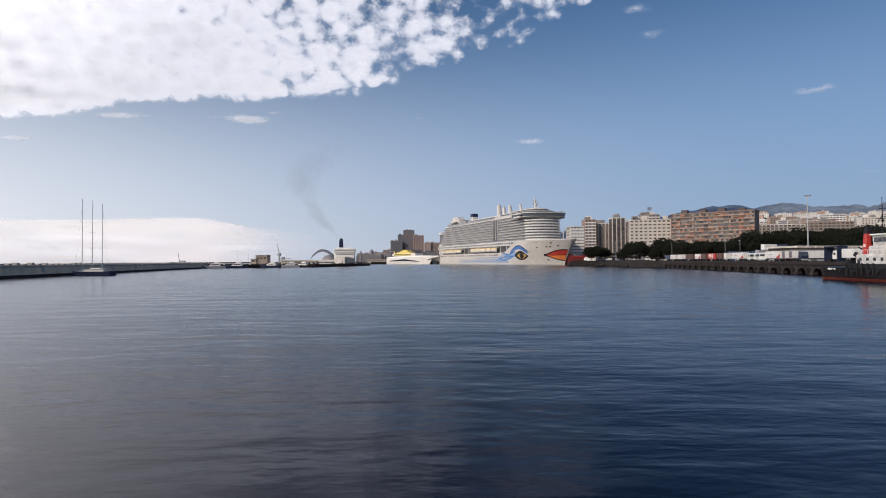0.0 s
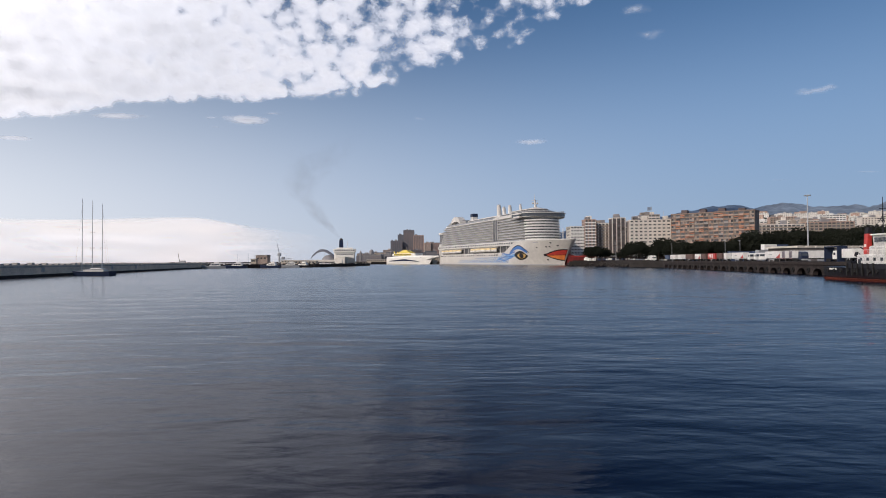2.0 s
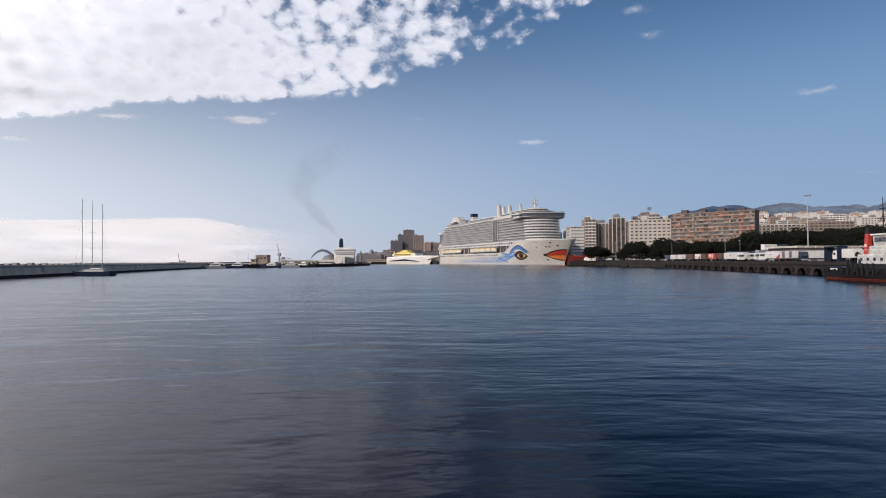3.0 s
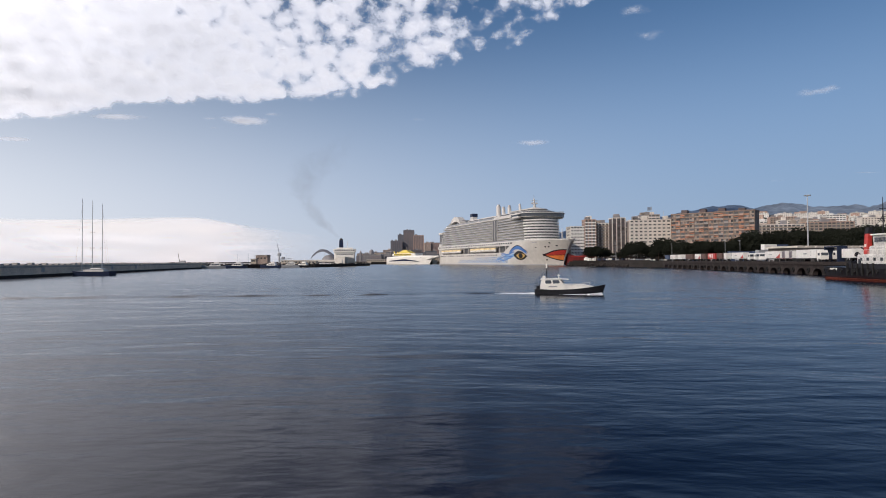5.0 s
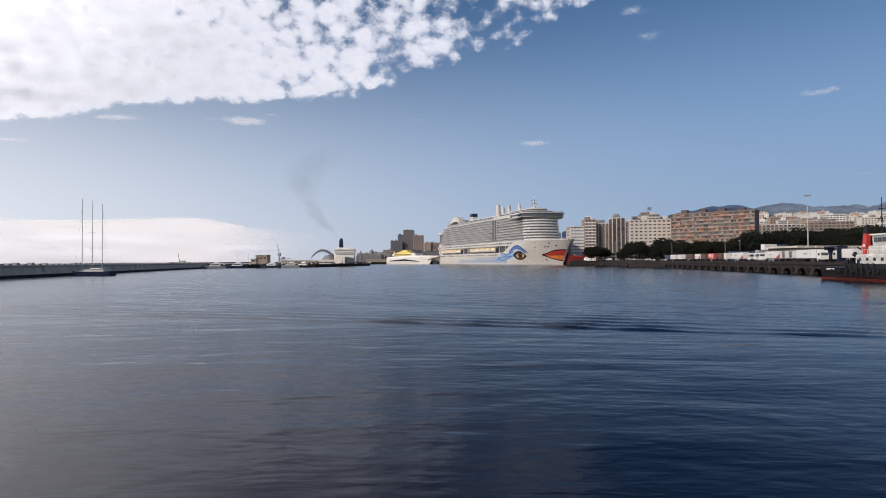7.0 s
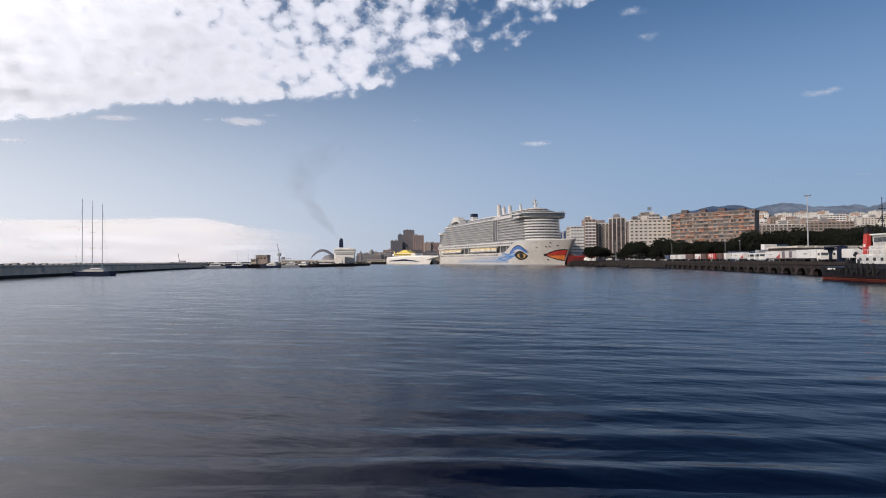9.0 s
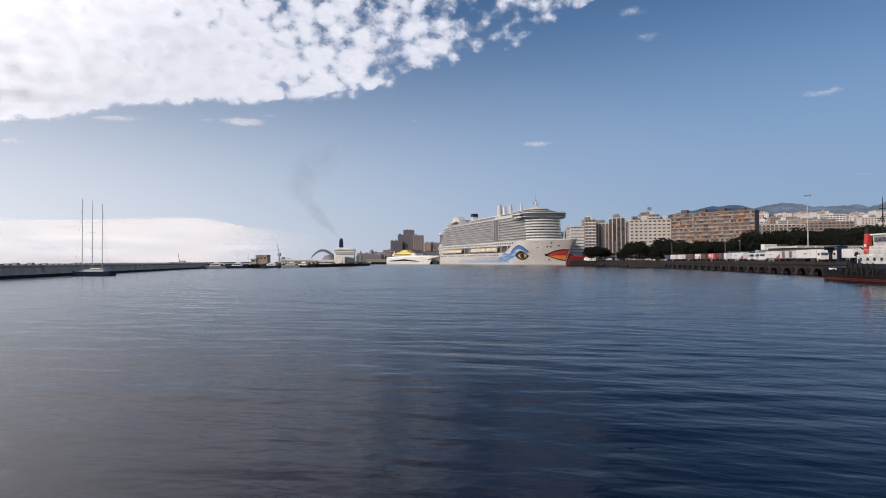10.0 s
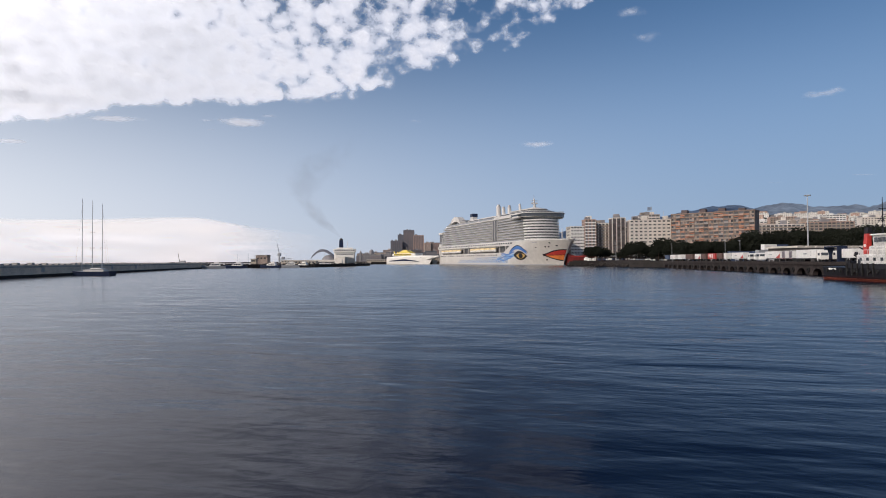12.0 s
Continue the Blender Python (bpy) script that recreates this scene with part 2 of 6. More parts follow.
    # self-shadow is put into the glow: dimmer where the vapour is thicker
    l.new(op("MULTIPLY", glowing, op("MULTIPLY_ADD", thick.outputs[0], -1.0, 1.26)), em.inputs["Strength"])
    df.inputs["Color"].default_value = (0.9, 0.9, 0.9, 1)
    if relief:                                   # the cells bulge downwards
        bu = n.new("ShaderNodeBump")
        bu.inputs["Strength"].default_value, bu.inputs["Distance"].default_value = 0.5, relief
        l.new(op("ADD", op("ADD", op("MULTIPLY", puff, 0.75), op("MULTIPLY", noise_of(scale * 0.8, 1.5, 0.4), 0.4)), op("MULTIPLY", big, 1.5)), bu.inputs["Height"])
        l.new(bu.outputs[0], tl.inputs["Normal"])
        l.new(bu.outputs[0], df.inputs["Normal"])
    body = n.new("ShaderNodeMixShader")
    l.new(thick.outputs[0], body.inputs[0])
    l.new(tl.outputs[0], body.inputs[1])
    l.new(df.outputs[0], body.inputs[2])
    clear, mix = n.new("ShaderNodeBsdfTransparent"), n.new("ShaderNodeMixShader")
    l.new(mr.outputs[0], mix.inputs[0])
    l.new(clear.outputs[0], mix.inputs[1])
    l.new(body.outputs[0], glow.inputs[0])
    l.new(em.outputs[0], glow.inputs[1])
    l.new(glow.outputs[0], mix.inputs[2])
    l.new(mix.outputs[0], out.inputs["Surface"])
    return m


SKY_R = 3000.0                                  # the clouds hang on a wide vault over the harbour


def cloud_sheet(name, material, x0, x1, y0, y1, z, cover, label, nx=60, ny=40, sag=0.0):
    g = Geo()
    pts = [[(x0 + (x1 - x0) * i / nx, y0 + (y1 - y0) * j / ny) for i in range(nx + 1)] for j in range(ny + 1)]
    vault = lambda x, y: Vector((x, y, z)).normalized() * (SKY_R + 20 * noise.noise((x * 0.004, y * 0.004, 3.1)))
    g.grid([[vault(x, y) for x, y in row] for row in pts])
    g.smooth = True
    ob = single(name, g, material, label, "cloud", "stuff")
    at = ob.data.attributes.new("cover", "FLOAT", "POINT")
    at.data.foreach_set("value", [cover(x, y) for row in pts for x, y in row])
    # extra glow towards the sun, strongest out of view, to brighten what the water mirrors
    ob.data.attributes.new("sunward", "FLOAT", "POINT").data.foreach_set("value", [1.1 * clamp((Vector((x, y)).dot(SUN_DIR.xy.normalized()) + 850) / 1400) + 3.6 * clamp((Vector((x, y)).dot(SUN_DIR.xy.normalized()) + 420) / 1000) for row in pts for x, y in row])
    return ob


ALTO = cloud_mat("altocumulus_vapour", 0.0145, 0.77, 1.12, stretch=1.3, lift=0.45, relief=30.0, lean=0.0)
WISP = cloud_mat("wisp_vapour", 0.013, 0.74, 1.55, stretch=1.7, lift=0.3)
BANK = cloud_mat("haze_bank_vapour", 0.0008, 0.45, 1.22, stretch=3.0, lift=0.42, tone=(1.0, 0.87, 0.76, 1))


def along(points, x):
    """The height of a bent line over x."""
    for (x0, y0), (x1, y1) in zip(points, points[1:]):
        if x <= x1:
            return y0 + (y1 - y0) * max(0.0, (x - x0) / (x1 - x0))
    return points[-1][1]


FRONT = [(-5200, 3900), (-2500, 3130), (-1280, 2760), (-420, 2680), (-130, 2340), (330, 1960), (460, 1700), (700, 1100), (900, 400)]


def layer_cover(x, y):
    """Dense to the left, torn into cells towards its front."""
    d = min(along(FRONT, x) - y, y - 1560 - 2.0 * (x - 470))
    return max(-0.9, min(0.10 + 0.50 * min(1.0, max(0.0, (150 - x) / 1700)), d / 420))


def puff_cover(x0, y0, rx, ry, dense):
    return lambda x, y: dense - (dense + 0.45) * math.hypot((x - x0) / rx, (y - y0) / ry)


cloud_layer = cloud_sheet("cloud_layer", ALTO, -4300, 1000, 60, 3500, 800, layer_cover, "broken layer of bright white altocumulus", 120, 90)


def wisp(x, y, rx, ry, dense=0.3, z=800):
    return cloud_sheet("cloud_wisp", WISP, x - rx, x + rx, y - ry, y + ry, z, puff_cover(x, y, rx, ry, dense), "small torn wisp of white cloud", 16, 10)


WISPS = [wisp(-1092, 3083, 230, 170, 0.9), wisp(-1250, 3040, 160, 90, 0.35), wisp(-1757, 2988, 260, 120, 0.8), wisp(-2695, 3497, 200, 130, 0.85), wisp(-1330, 3250, 110, 80, 0.3),
         wisp(1752, 2592, 150, 160, 0.42), wisp(566, 3693, 230, 160, 0.42), wisp(615, 1751, 110, 90, 0.36), wisp(724, 1948, 100, 90, 0.32), wisp(-138, 3083, 110, 100, 0.22),
         wisp(-900, 2960, 120, 90, 0.25), wisp(1613, 2760, 300, 130, 0.28, 400), wisp(1900, 2500, 200, 60, 0.2, 400), wisp(1200, 3850, 70, 70, 0.35, 380)]


def cloud_bank():
    """A low bank far out over the sea, bulging towards the viewer."""
    g, cov = Geo(), []
    for j in range(25):
        row = []
        for i in range(81):
            u = -1.15 + 1.05 * i / 80
            z = -20 + 440 * j / 24
            y = 4560 - 130 * math.sin(math.pi * j / 24) + 60 * noise.noise((u * 6, z * 0.01, 2))
            row.append((u * y, y, z))
            top = 362 + 6 * math.sin(u * 21) - 150 * max(0.0, min(1.0, (u + 0.44) / 0.22))
            cov.append(max(-0.9, min(0.22, (top - z) / 45)) - 0.95 * max(0.0, min(1.0, (u + 0.42) / 0.40)) + 0.10 * noise.noise((u * 9, z * 0.03, 6)))
        g.v.extend(row)
    g.f += [(a * 81 + k, a * 81 + k + 1, (a + 1) * 81 + k + 1, (a + 1) * 81 + k) for a in range(24) for k in range(80)]
    g.smooth = True
    ob = single("cloud_bank", g, BANK, "low cream cloud bank over the sea", "cloud", "stuff")
    ob.data.attributes.new("cover", "FLOAT", "POINT").data.foreach_set("value", cov)
    return ob


cloud_bank()

# ---- breakwater and quays ----
def offset_line(line, d):
    """The line moved d metres to its left."""
    res = []
    for i, p in enumerate(line):
        a, b = Vector(line[max(0, i - 1)]), Vector(line[min(len(line) - 1, i + 1)])
        t = (b - a).normalized()
        res.append((p[0] - t.y * d, p[1] + t.x * d))
    return res


def strip(line, d0, d1, z0, z1):
    a, b = offset_line(line, d0), offset_line(line, d1)
    return Geo().loft([[(p[0], p[1], z0), (q[0], q[1], z0), (q[0], q[1], z1), (p[0], p[1], z1)] for p, q in zip(a, b)])


MOLE = [(-122, 60), (-130, 110), (-140, 176), (-152, 240), (-168, 320), (-184, 400), (-186, 440)]
single("breakwater", strip(MOLE, 0, 16, -3, 4.3), MOLESTONE, "long weathered grey concrete breakwater", "breakwater", "structure")
single("land_city", Geo().prism([(57, -300), (114.6, 130), (146, 360), (134, 400), (130, 455), (106, 466), (108, 478), (152, 484), (160, 580), (50, 880),
                                (-60, 930), (-118, 912), (-140, 1100), (-900, 1400), (-900, 4700), (4400, 4700), (4400, -300)], -3, 4.1), ASPHALT,
       "dark asphalt harbour apron and city ground", "ground", "structure")
single("land_marina", Geo().prism([(-186, 440), (-151, 473), (-113, 500), (-85, 640), (-118, 905), (-140, 1090), (-900, 1390), (-400, 640), (-210, 470)], -3, 2.2), CONCRETE,
       "low grey marina quay", "quay", "structure")



# quay frame: along the edge from its near end, inwards to the right
QUAY_O, QUAY_A = Vector((111.3, 130.0, 0.0)), 82.4


def on_quay(s, d, z=4.1, turn=0.0):
    """A pose s metres along the quay and d metres in from its edge."""
    t = radians(QUAY_A)
    return pose(QUAY_O.x + s * math.cos(t) + d * math.sin(t), QUAY_O.y + s * math.sin(t) - d * math.cos(t), z, 0, 0, QUAY_A + turn)


def arch_bay(w=10.0, r=2.9, top=3.2, thick=1.6):
    """One bay of the quay wall: two half piers and a segment arch."""
    g = Geo()
    g.box(0, w / 2 - r, -thick, 0, -3, top)
    g.box(w / 2 + r, w, -thick, 0, -3, top)
    n = 10
    for k in range(n):
        a0, a1 = math.pi * k / n, math.pi * (k + 1) / n
        x0, x1 = w / 2 - r * math.cos(a0), w / 2 - r * math.cos(a1)
        z0, z1 = 2.0 * math.sin(a0), 2.0 * math.sin(a1)
        ring = lambda y: [(x0, y, z0), (x1, y, z1), (x1, y, top), (x0, y, top)]
        g.loft([ring(-thick), ring(0)])
    return g


def quay():
    wall = thing("quay_wall", on_quay(-60, 0, 0), "dark weathered arcaded concrete quay wall", "quay", kind="structure")
    bay = arch_bay().mesh("arch_bay", DARKCONC)
    cope = Geo().box(0.02, 9.98, -4.2, 0.35, 3.21, 4.13).mesh("coping", COPING)
    tyre = Geo()
    for k in range(12):
        a0, a1 = 2 * math.pi * k / 12, 2 * math.pi * (k + 1) / 12
        tyre.loft([[(r * math.cos(a), y, r * math.sin(a)) for r, y in ((0.35, 0.02), (0.75, 0.02), (0.75, 0.42), (0.35, 0.42))] for a in (a0, a1)])
    tyre = tyre.mesh("fender", RUBBER)
    for k in range(29):
        part("arch_bay", bay, DARKCONC, wall, at=pose(10 * k, 0, 0))
        part("coping", cope, COPING, wall, at=pose(10 * k, 0, 0))
        part("fender", tyre, RUBBER, wall, at=pose(10 * k, 0.0, 1.5))
    return wall


quay()


def bollard(m):
    g = Geo().rod((0, 0, 0), (0, 0, 0.5), 0.22, 0.17).rod((0, 0, 0.45), (0, 0, 0.62), 0.33, 0.28)
    return single("bollard", g, BLACK, "black cast iron mooring bollard", "bollard", group="quay bollards", m=m)


BOLLARD = bollard(on_quay(0, 1.2, 4.12))
for k in range(1, 12):
    copy_thing(BOLLARD, on_quay(20 * k, 1.2, 4.12))


def rocks(name, line, spread, top, count, size, seed, label):
    """Tipped stones along a line."""
    rnd, g = random.Random(seed), Geo()
    for k in range(count):
        t = rnd.random() * (len(line) - 1)
        i = min(int(t), len(line) - 2)
        p = Vector(line[i]).lerp(Vector(line[i + 1]), t - i)
        h = rnd.random()
        p += Vector((rnd.uniform(-spread, spread), rnd.uniform(-spread, spread)))
        s = size * rnd.uniform(0.5, 1.2)
        q = Euler((rnd.random() * 6, rnd.random() * 6, rnd.random() * 6)).to_matrix().to_4x4()
        turn = Matrix.Translation((p.x, p.y, top * h)) @ q
        g.box(-s, s, -s * 0.7, s * 0.7, -s * 0.6, s * 0.6, turn)
    return single(name, g, ROCK, label, "rocks", "stuff")


rocks("mole_rocks", [(-187, 442), (-151, 472), (-112, 499), (-86, 640)], 2.5, 2.0, 420, 1.5, 3, "dark tipped boulders along the marina edge")
rocks("jetty_rocks", [(133, 402), (129, 454), (106, 466), (109, 480)], 2.0, 2.4, 150, 0.8, 4, "dark tipped boulders round the jetty head")
single("jetty_parapet", strip([(140, 385), (133, 452), (109, 469)], -3.5, -1.0, 4.0, 4.9), DARKCONC, "low dark concrete jetty parapet", "wall", "structure")


single("marina_edge", strip([(-188, 438), (-151, 470), (-112, 497), (-86, 600), (-86, 640)], -2.5, 0.4, -3, 2.6), DARKCONC, "dark stone edge of the marina quay", "quay", "structure")


# ---- breakwater upper works ----
def breakwater_top():
    line = MOLE
    part_of = thing("breakwater_parapet", pose(0, 0, 0), "pale concrete parapet blocks on the breakwater", "wall", kind="structure")
    rnd = random.Random(8)
    for (x0, y0), (x1, y1) in zip(line[1:], line[2:]):
        a, b = Vector((x0, y0)), Vector((x1, y1))
        n = int((b - a).length / 4.5)
        ang = math.degrees(math.atan2(b.y - a.y, b.x - a.x))
        for k in range(n):
            p = a.lerp(b, (k + 0.5) / n)
            h = 0.28 + 0.5 * rnd.random() * (rnd.random() > 0.4)
            me = Geo().bevel_box(-0.9, 0.9, 0.6, 2.4, 4.28, 4.35 + h, 0.1)
            part("block", me, CONCRETE, part_of, at=pose(p.x, p.y, 0, 0, 0, ang))
    single("breakwater_cap", strip(line, -0.25, 0.0, 3.35, 3.95), CONCRETE, "projecting concrete cap course of the breakwater", "wall", "structure")
    foot = strip(line, -0.9, 0.0, -3, 0.95)
    single("breakwater_footing", foot, DARKCONC, "dark weed-stained footing along the breakwater", "wall", "structure")
    for t in (1.2, 1.75, 1.8, 2.4, 3.3, 3.7):
        i = int(t)
        p = Vector(line[i]).lerp(Vector(line[i + 1]), t - i)
        g = Geo().box(-0.06, 0.10, -0.9, 0.9, 0, 2.0).box(-0.1, 0.06, -1.1, -0.9, 0, 2.2).box(-0.1, 0.06, 0.9, 1.1, 0, 2.2).box(-0.1, 0.06, -1.1, 1.1, 2.0, 2.2)
        a, b = Vector(line[i]), Vector(line[i + 1])
        single("wall_hatch", g, GREY, "grey recessed steel hatch in the breakwater wall", "hatch", m=pose(p.x + 0.02, p.y, 1.7, 0, 0, math.degrees(math.atan2(b.y - a.y, b.x - a.x)) - 90))


breakwater_top()

# ---- cruise ship (bow along +x, waterline at z 0) ----
SHIP_L, SHIP_B = 320.0, 21.0


def stem(z):
    return SHIP_L + 15.0 * clamp(z / 25.0) ** 1.3


def half_beam(x, z):
    """Half the hull's breadth at a station and a height."""
    k = clamp((stem(z) - x) / (88.0 - 30.0 * clamp(z / 25.0)))
    b = SHIP_B * (1 - (1 - k) ** 2.0) ** (0.85 - 0.25 * clamp(z / 25))
    aft = clamp((x + 6) / 26)
    return b * (0.80 + 0.20 * (1 - (1 - aft) ** 2))


def hull_top(x):
    return 13.5 + 12.0 * clamp((x - 226) / 26)


def front_outline(x0, xf, b, bulge, n=14):
    """Deck outline: square stern, straight sides, rounded front."""
    pts = [(x0, -b), (xf - bulge, -b)]
    for k in range(1, n):
        a = -math.pi / 2 + math.pi * k / n
        pts.append((xf - bulge + bulge * math.cos(a), b * math.sin(a) * 1.0))
    return pts + [(xf - bulge, b), (x0, b)]


def decal(ship, name, material, x0, x1, lo, hi, nx=24, nz=5, off=0.14, label=""):
    """Paint on the hull between two curves, following its shape."""
    rows = []
    for i in range(nx + 1):
        x = x0 + (x1 - x0) * i / nx
        a, b = lo(x), hi(x)
        row = []
        for j in range(nz + 1):
            z = a + (b - a) * j / nz
            xx = min(x, stem(z) - 0.3)
            row.append((xx, -half_beam(xx, z) - off, z))
        rows.append(row)
    g = Geo().grid(rows)
    g.smooth = True
    return part(name, g, material, ship, label)


SHIPWHITE = mat("ship_white", (0.55, 0.525, 0.49), 0.4, vary=0.08, scale=0.2)
# lighter copy of the ship's white: brighter light on the front put into the colour
LITFRONTWHITE = mat("lit_ship_front_white", (0.72, 0.70, 0.66), 0.4, vary=0.06, scale=0.2)
PALEBLUE = mat("pale_blue_paint", (0.42, 0.45, 0.49), 0.4)
GREYPAINT = mat("blue_grey_paint", (0.20, 0.25, 0.34), 0.4)
LIFEYELLOW = mat("lifeboat_yellow", (0.70, 0.53, 0.26), 0.4, vary=0.08)
DAVIT = Geo().box(-0.2, 0.2, -0.6, 3.0, 3.4, 5.6).mesh("davit", SHIPWHITE)


def cruise_ship():
    ship = thing("cruise_ship", pose(12.5, 857, 0, 0, 0, -70.1), "large white cruise ship with colourful painted bow", "ship")
    g, stations = Geo(), [-6 + 14 * i for i in range(17)] + [222 + 4 * i for i in range(23)] + [312, 316, 320, 323, 326, 329, 331, 333, 334.3]
    rings = []
    zs = [-2, 0, 3, 6, 9, 12, 15, 18, 22, 26]
    for x in stations:
        top = hull_top(x)
        zz = [z * top / 26 if z > 0 else z for z in zs]
        side = []
        for z in zz:
            xx = min(x, stem(z) - 0.05)
            side.append((xx, half_beam(xx, z), z))
        rings.append([(a, -b, c) for a, b, c in side] + [(a, b, c) for a, b, c in reversed(side)])
    g.loft(rings)
    hull = part("hull", g, HULLWHITE, ship)
    decal(hull, "boot_stripe", GREY, 2, 318, lambda x: -0.4, lambda x: 0.9, 60, 1, 0.06)
    # bulwark lip along the foredeck
    lip = Geo()
    for sgn in (-1, 1):
        lip.grid([[(x, sgn * (half_beam(x, 25.5) + o), z) for o, z in ((0.25, 24.9), (0.25, 26.2), (-0.3, 26.2), (-0.3, 25.4))] for x in [252 + 4 * k for k in range(20)] + [330, 332, 334]])
    part("bulwark", lip, SHIPWHITE, ship)

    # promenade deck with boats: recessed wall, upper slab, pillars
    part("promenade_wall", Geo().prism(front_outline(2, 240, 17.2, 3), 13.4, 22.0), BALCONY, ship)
    part("promenade_deck", Geo().prism(front_outline(-5, 246, 20.9, 3), 13.5, 14.0), SHIPWHITE, ship)
    part("public_deck", Geo().prism(front_outline(0, 286, 20.8, 18), 21.6, 26.6), SHIPWHITE, ship)
    pil = Geo().box(-0.35, 0.35, -0.4, 0.4, 14.0, 21.6).mesh("pillar", SHIPWHITE)
    for k in range(15):
        part("pillar", pil, SHIPWHITE, ship, at=pose(8 + 16 * k, -20.3, 0))
    win = Geo().box(-1.6, 1.6, -0.12, 0.12, -0.8, 0.8).mesh("window", DARKGLASS)
    for k in range(44):
        part("window", win, DARKGLASS, ship, at=pose(6 + 6 * k, -20.85, 24.3))
    for k in range(30):
        if k % 5 != 4:
            part("window", win, DARKGLASS, ship, at=pose(12 + 7 * k, -half_beam(12 + 7 * k, 11.2) - 0.02, 11.4))

    # lifeboats
    def boat_rings(s=1.0, zb=0.0, zt=3.2):
        rr = []
        for k in range(9):
            x = -6 + 1.5 * k
            w = 2.1 * (1 - abs(x / 6.4) ** 3.2)
            rr.append([(x, w * math.cos(a), zb + (zt - zb) * (0.5 + 0.5 * math.sin(a))) for a in [2 * math.pi * j / 10 for j in range(10)]])
        return rr
    low = Geo().loft(boat_rings(1, 0, 2.9))
    low.smooth = True
    low = low.mesh("lower_hull", SHIPWHITE)
    up = Geo().loft([[(x * 0.93, y * 0.9, z * 1.0 + 0.9) for x, y, z in r] for r in boat_rings(1, 0, 3.1)])
    up.smooth = True
    up = up.mesh("canopy", LIFEYELLOW)
    for k in list(range(5)) + [7, 8, 9, 10, 11]:
        lb = part("lifeboat", low, SHIPWHITE, ship, "cream and white enclosed lifeboat", at=pose(24 + 16 * k, -21.2, 14.9) @ Matrix.Diagonal((1.22, 1.25, 1.35, 1)))
        part("canopy", up, LIFEYELLOW, lb)
        for dx in (-5.0, 5.0):
            part("davit", DAVIT, SHIPWHITE, lb, at=pose(dx, 0, 0))

    # balcony decks
    for k in range(9):
        z = 26.6 + 2.95 * k
        x0 = 11 + 1.6 * k + (8 if k > 6 else 0)
        xf = 294 - 0.45 * k
        bulge = 17
        slab = front_outline(x0, xf, 20.6, bulge)
        part("deck_slab", Geo().prism(slab, z + 2.62, z + 2.96), SHIPWHITE, ship)
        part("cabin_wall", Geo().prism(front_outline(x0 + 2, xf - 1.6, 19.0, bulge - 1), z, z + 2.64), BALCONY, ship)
        rail = Geo()
        for side in (-1,):
            rail.box(x0 + 1, xf - bulge, side * 20.55, side * 20.45, z + 0.02, z + 1.05)
        part("balcony_rail", rail, RAILGLASS, ship)
        front = slab[1:-1]
        inner = front_outline(x0, xf - 0.45, 20.3, bulge - 0.3)[1:-1]
        band = Geo().loft([[(p[0], p[1], z - 0.02), (p[0], p[1], z + 1.3), (q[0], q[1], z + 1.3), (q[0], q[1], z - 0.02)] for p, q in zip(front, inner)])
        part("front_parapet", band, LITFRONTWHITE, ship)
        div = Geo()
        x = x0 + 3
        while x < xf - bulge:
            if not 196 < x < 211:
                div.box(x - 0.12, x + 0.12, -20.5, -18.9, z, z + 2.62)
            x += 3.4
        tagged(part("balcony_divider", div, SHIPWHITE, ship), kind="stuff")
    # flush panel: the shade of a tall recess is put into its colour
    part("atrium_glass", Geo().box(197, 210, -20.75, -19.0, 29, 52), BALCONY, ship, "tall dark glazed panel with recess shade in its colour")
    for x in (197, 203.5, 210):
        part("mullion", Geo().box(x - 0.4, x + 0.4, -21.0, -20.0, 28.6, 52.4), SHIPWHITE, ship)

    # bridge deck with wings
    zb = 52.6
    part("bridge_deck", Geo().prism(front_outline(252, 293.5, 25.0, 14), zb - 1.6, zb - 1.2), SHIPWHITE, ship)
    part("bridge_glazing", Geo().prism(front_outline(254, 293.8, 24.8, 14), zb - 1.2, zb + 2.0), DARKGLASS, ship, "dark band of bridge windows")
    roof = part("bridge_roof", Geo().prism(front_outline(251, 294.8, 25.8, 15), zb + 2.0, zb + 2.9), SHIPWHITE, ship)
    for sgn in (-1, 1):
        part("bridge_wing", Geo().bevel_box(262, 276, sgn * 25 - 2.2, sgn * 25 + 2.2, zb - 2.4, zb + 2.2, 0.5), SHIPWHITE, ship)
        part("wing_window", Geo().box(263, 276.2, sgn * 25 - 2.35, sgn * 25 + 2.35, zb - 0.6, zb + 1.2), DARKGLASS, ship)
    post = Geo().box(-0.22, 0.22, -0.22, 0.22, 0, 1.7).mesh("rail_post", GREY)
    for k, p in enumerate(front_outline(251, 293.5, 24.4, 15, 22)[1:-1]):
        part("rail_post", post, GREY, roof, at=pose(p[0], p[1], zb + 2.9))
    part("terrace", Geo().prism(front_outline(200, 285, 20.2, 17), zb + 0.4, zb + 3.6), SHIPWHITE, ship)
    part("terrace_glass", Geo().prism(front_outline(214, 284, 19.4, 17), zb + 3.6, zb + 5.0), DARKGLASS, ship)
    part("top_deck", Geo().prism(front_outline(212, 282, 18.4, 16), zb + 5.0, zb + 5.7), SHIPWHITE, ship)
    part("deck_lounge", Geo().prism(front_outline(232, 275, 12.5, 12), zb + 5.7, zb + 7.4), BALCONY, ship)
    part("lounge_roof", Geo().prism(front_outline(230, 276.5, 13.5, 12), zb + 7.4, zb + 8.3), SHIPWHITE, ship)
    d = Geo().dome(262, 0, zb + 8.2, 9, 8.5, 2.3)
    d.smooth = True
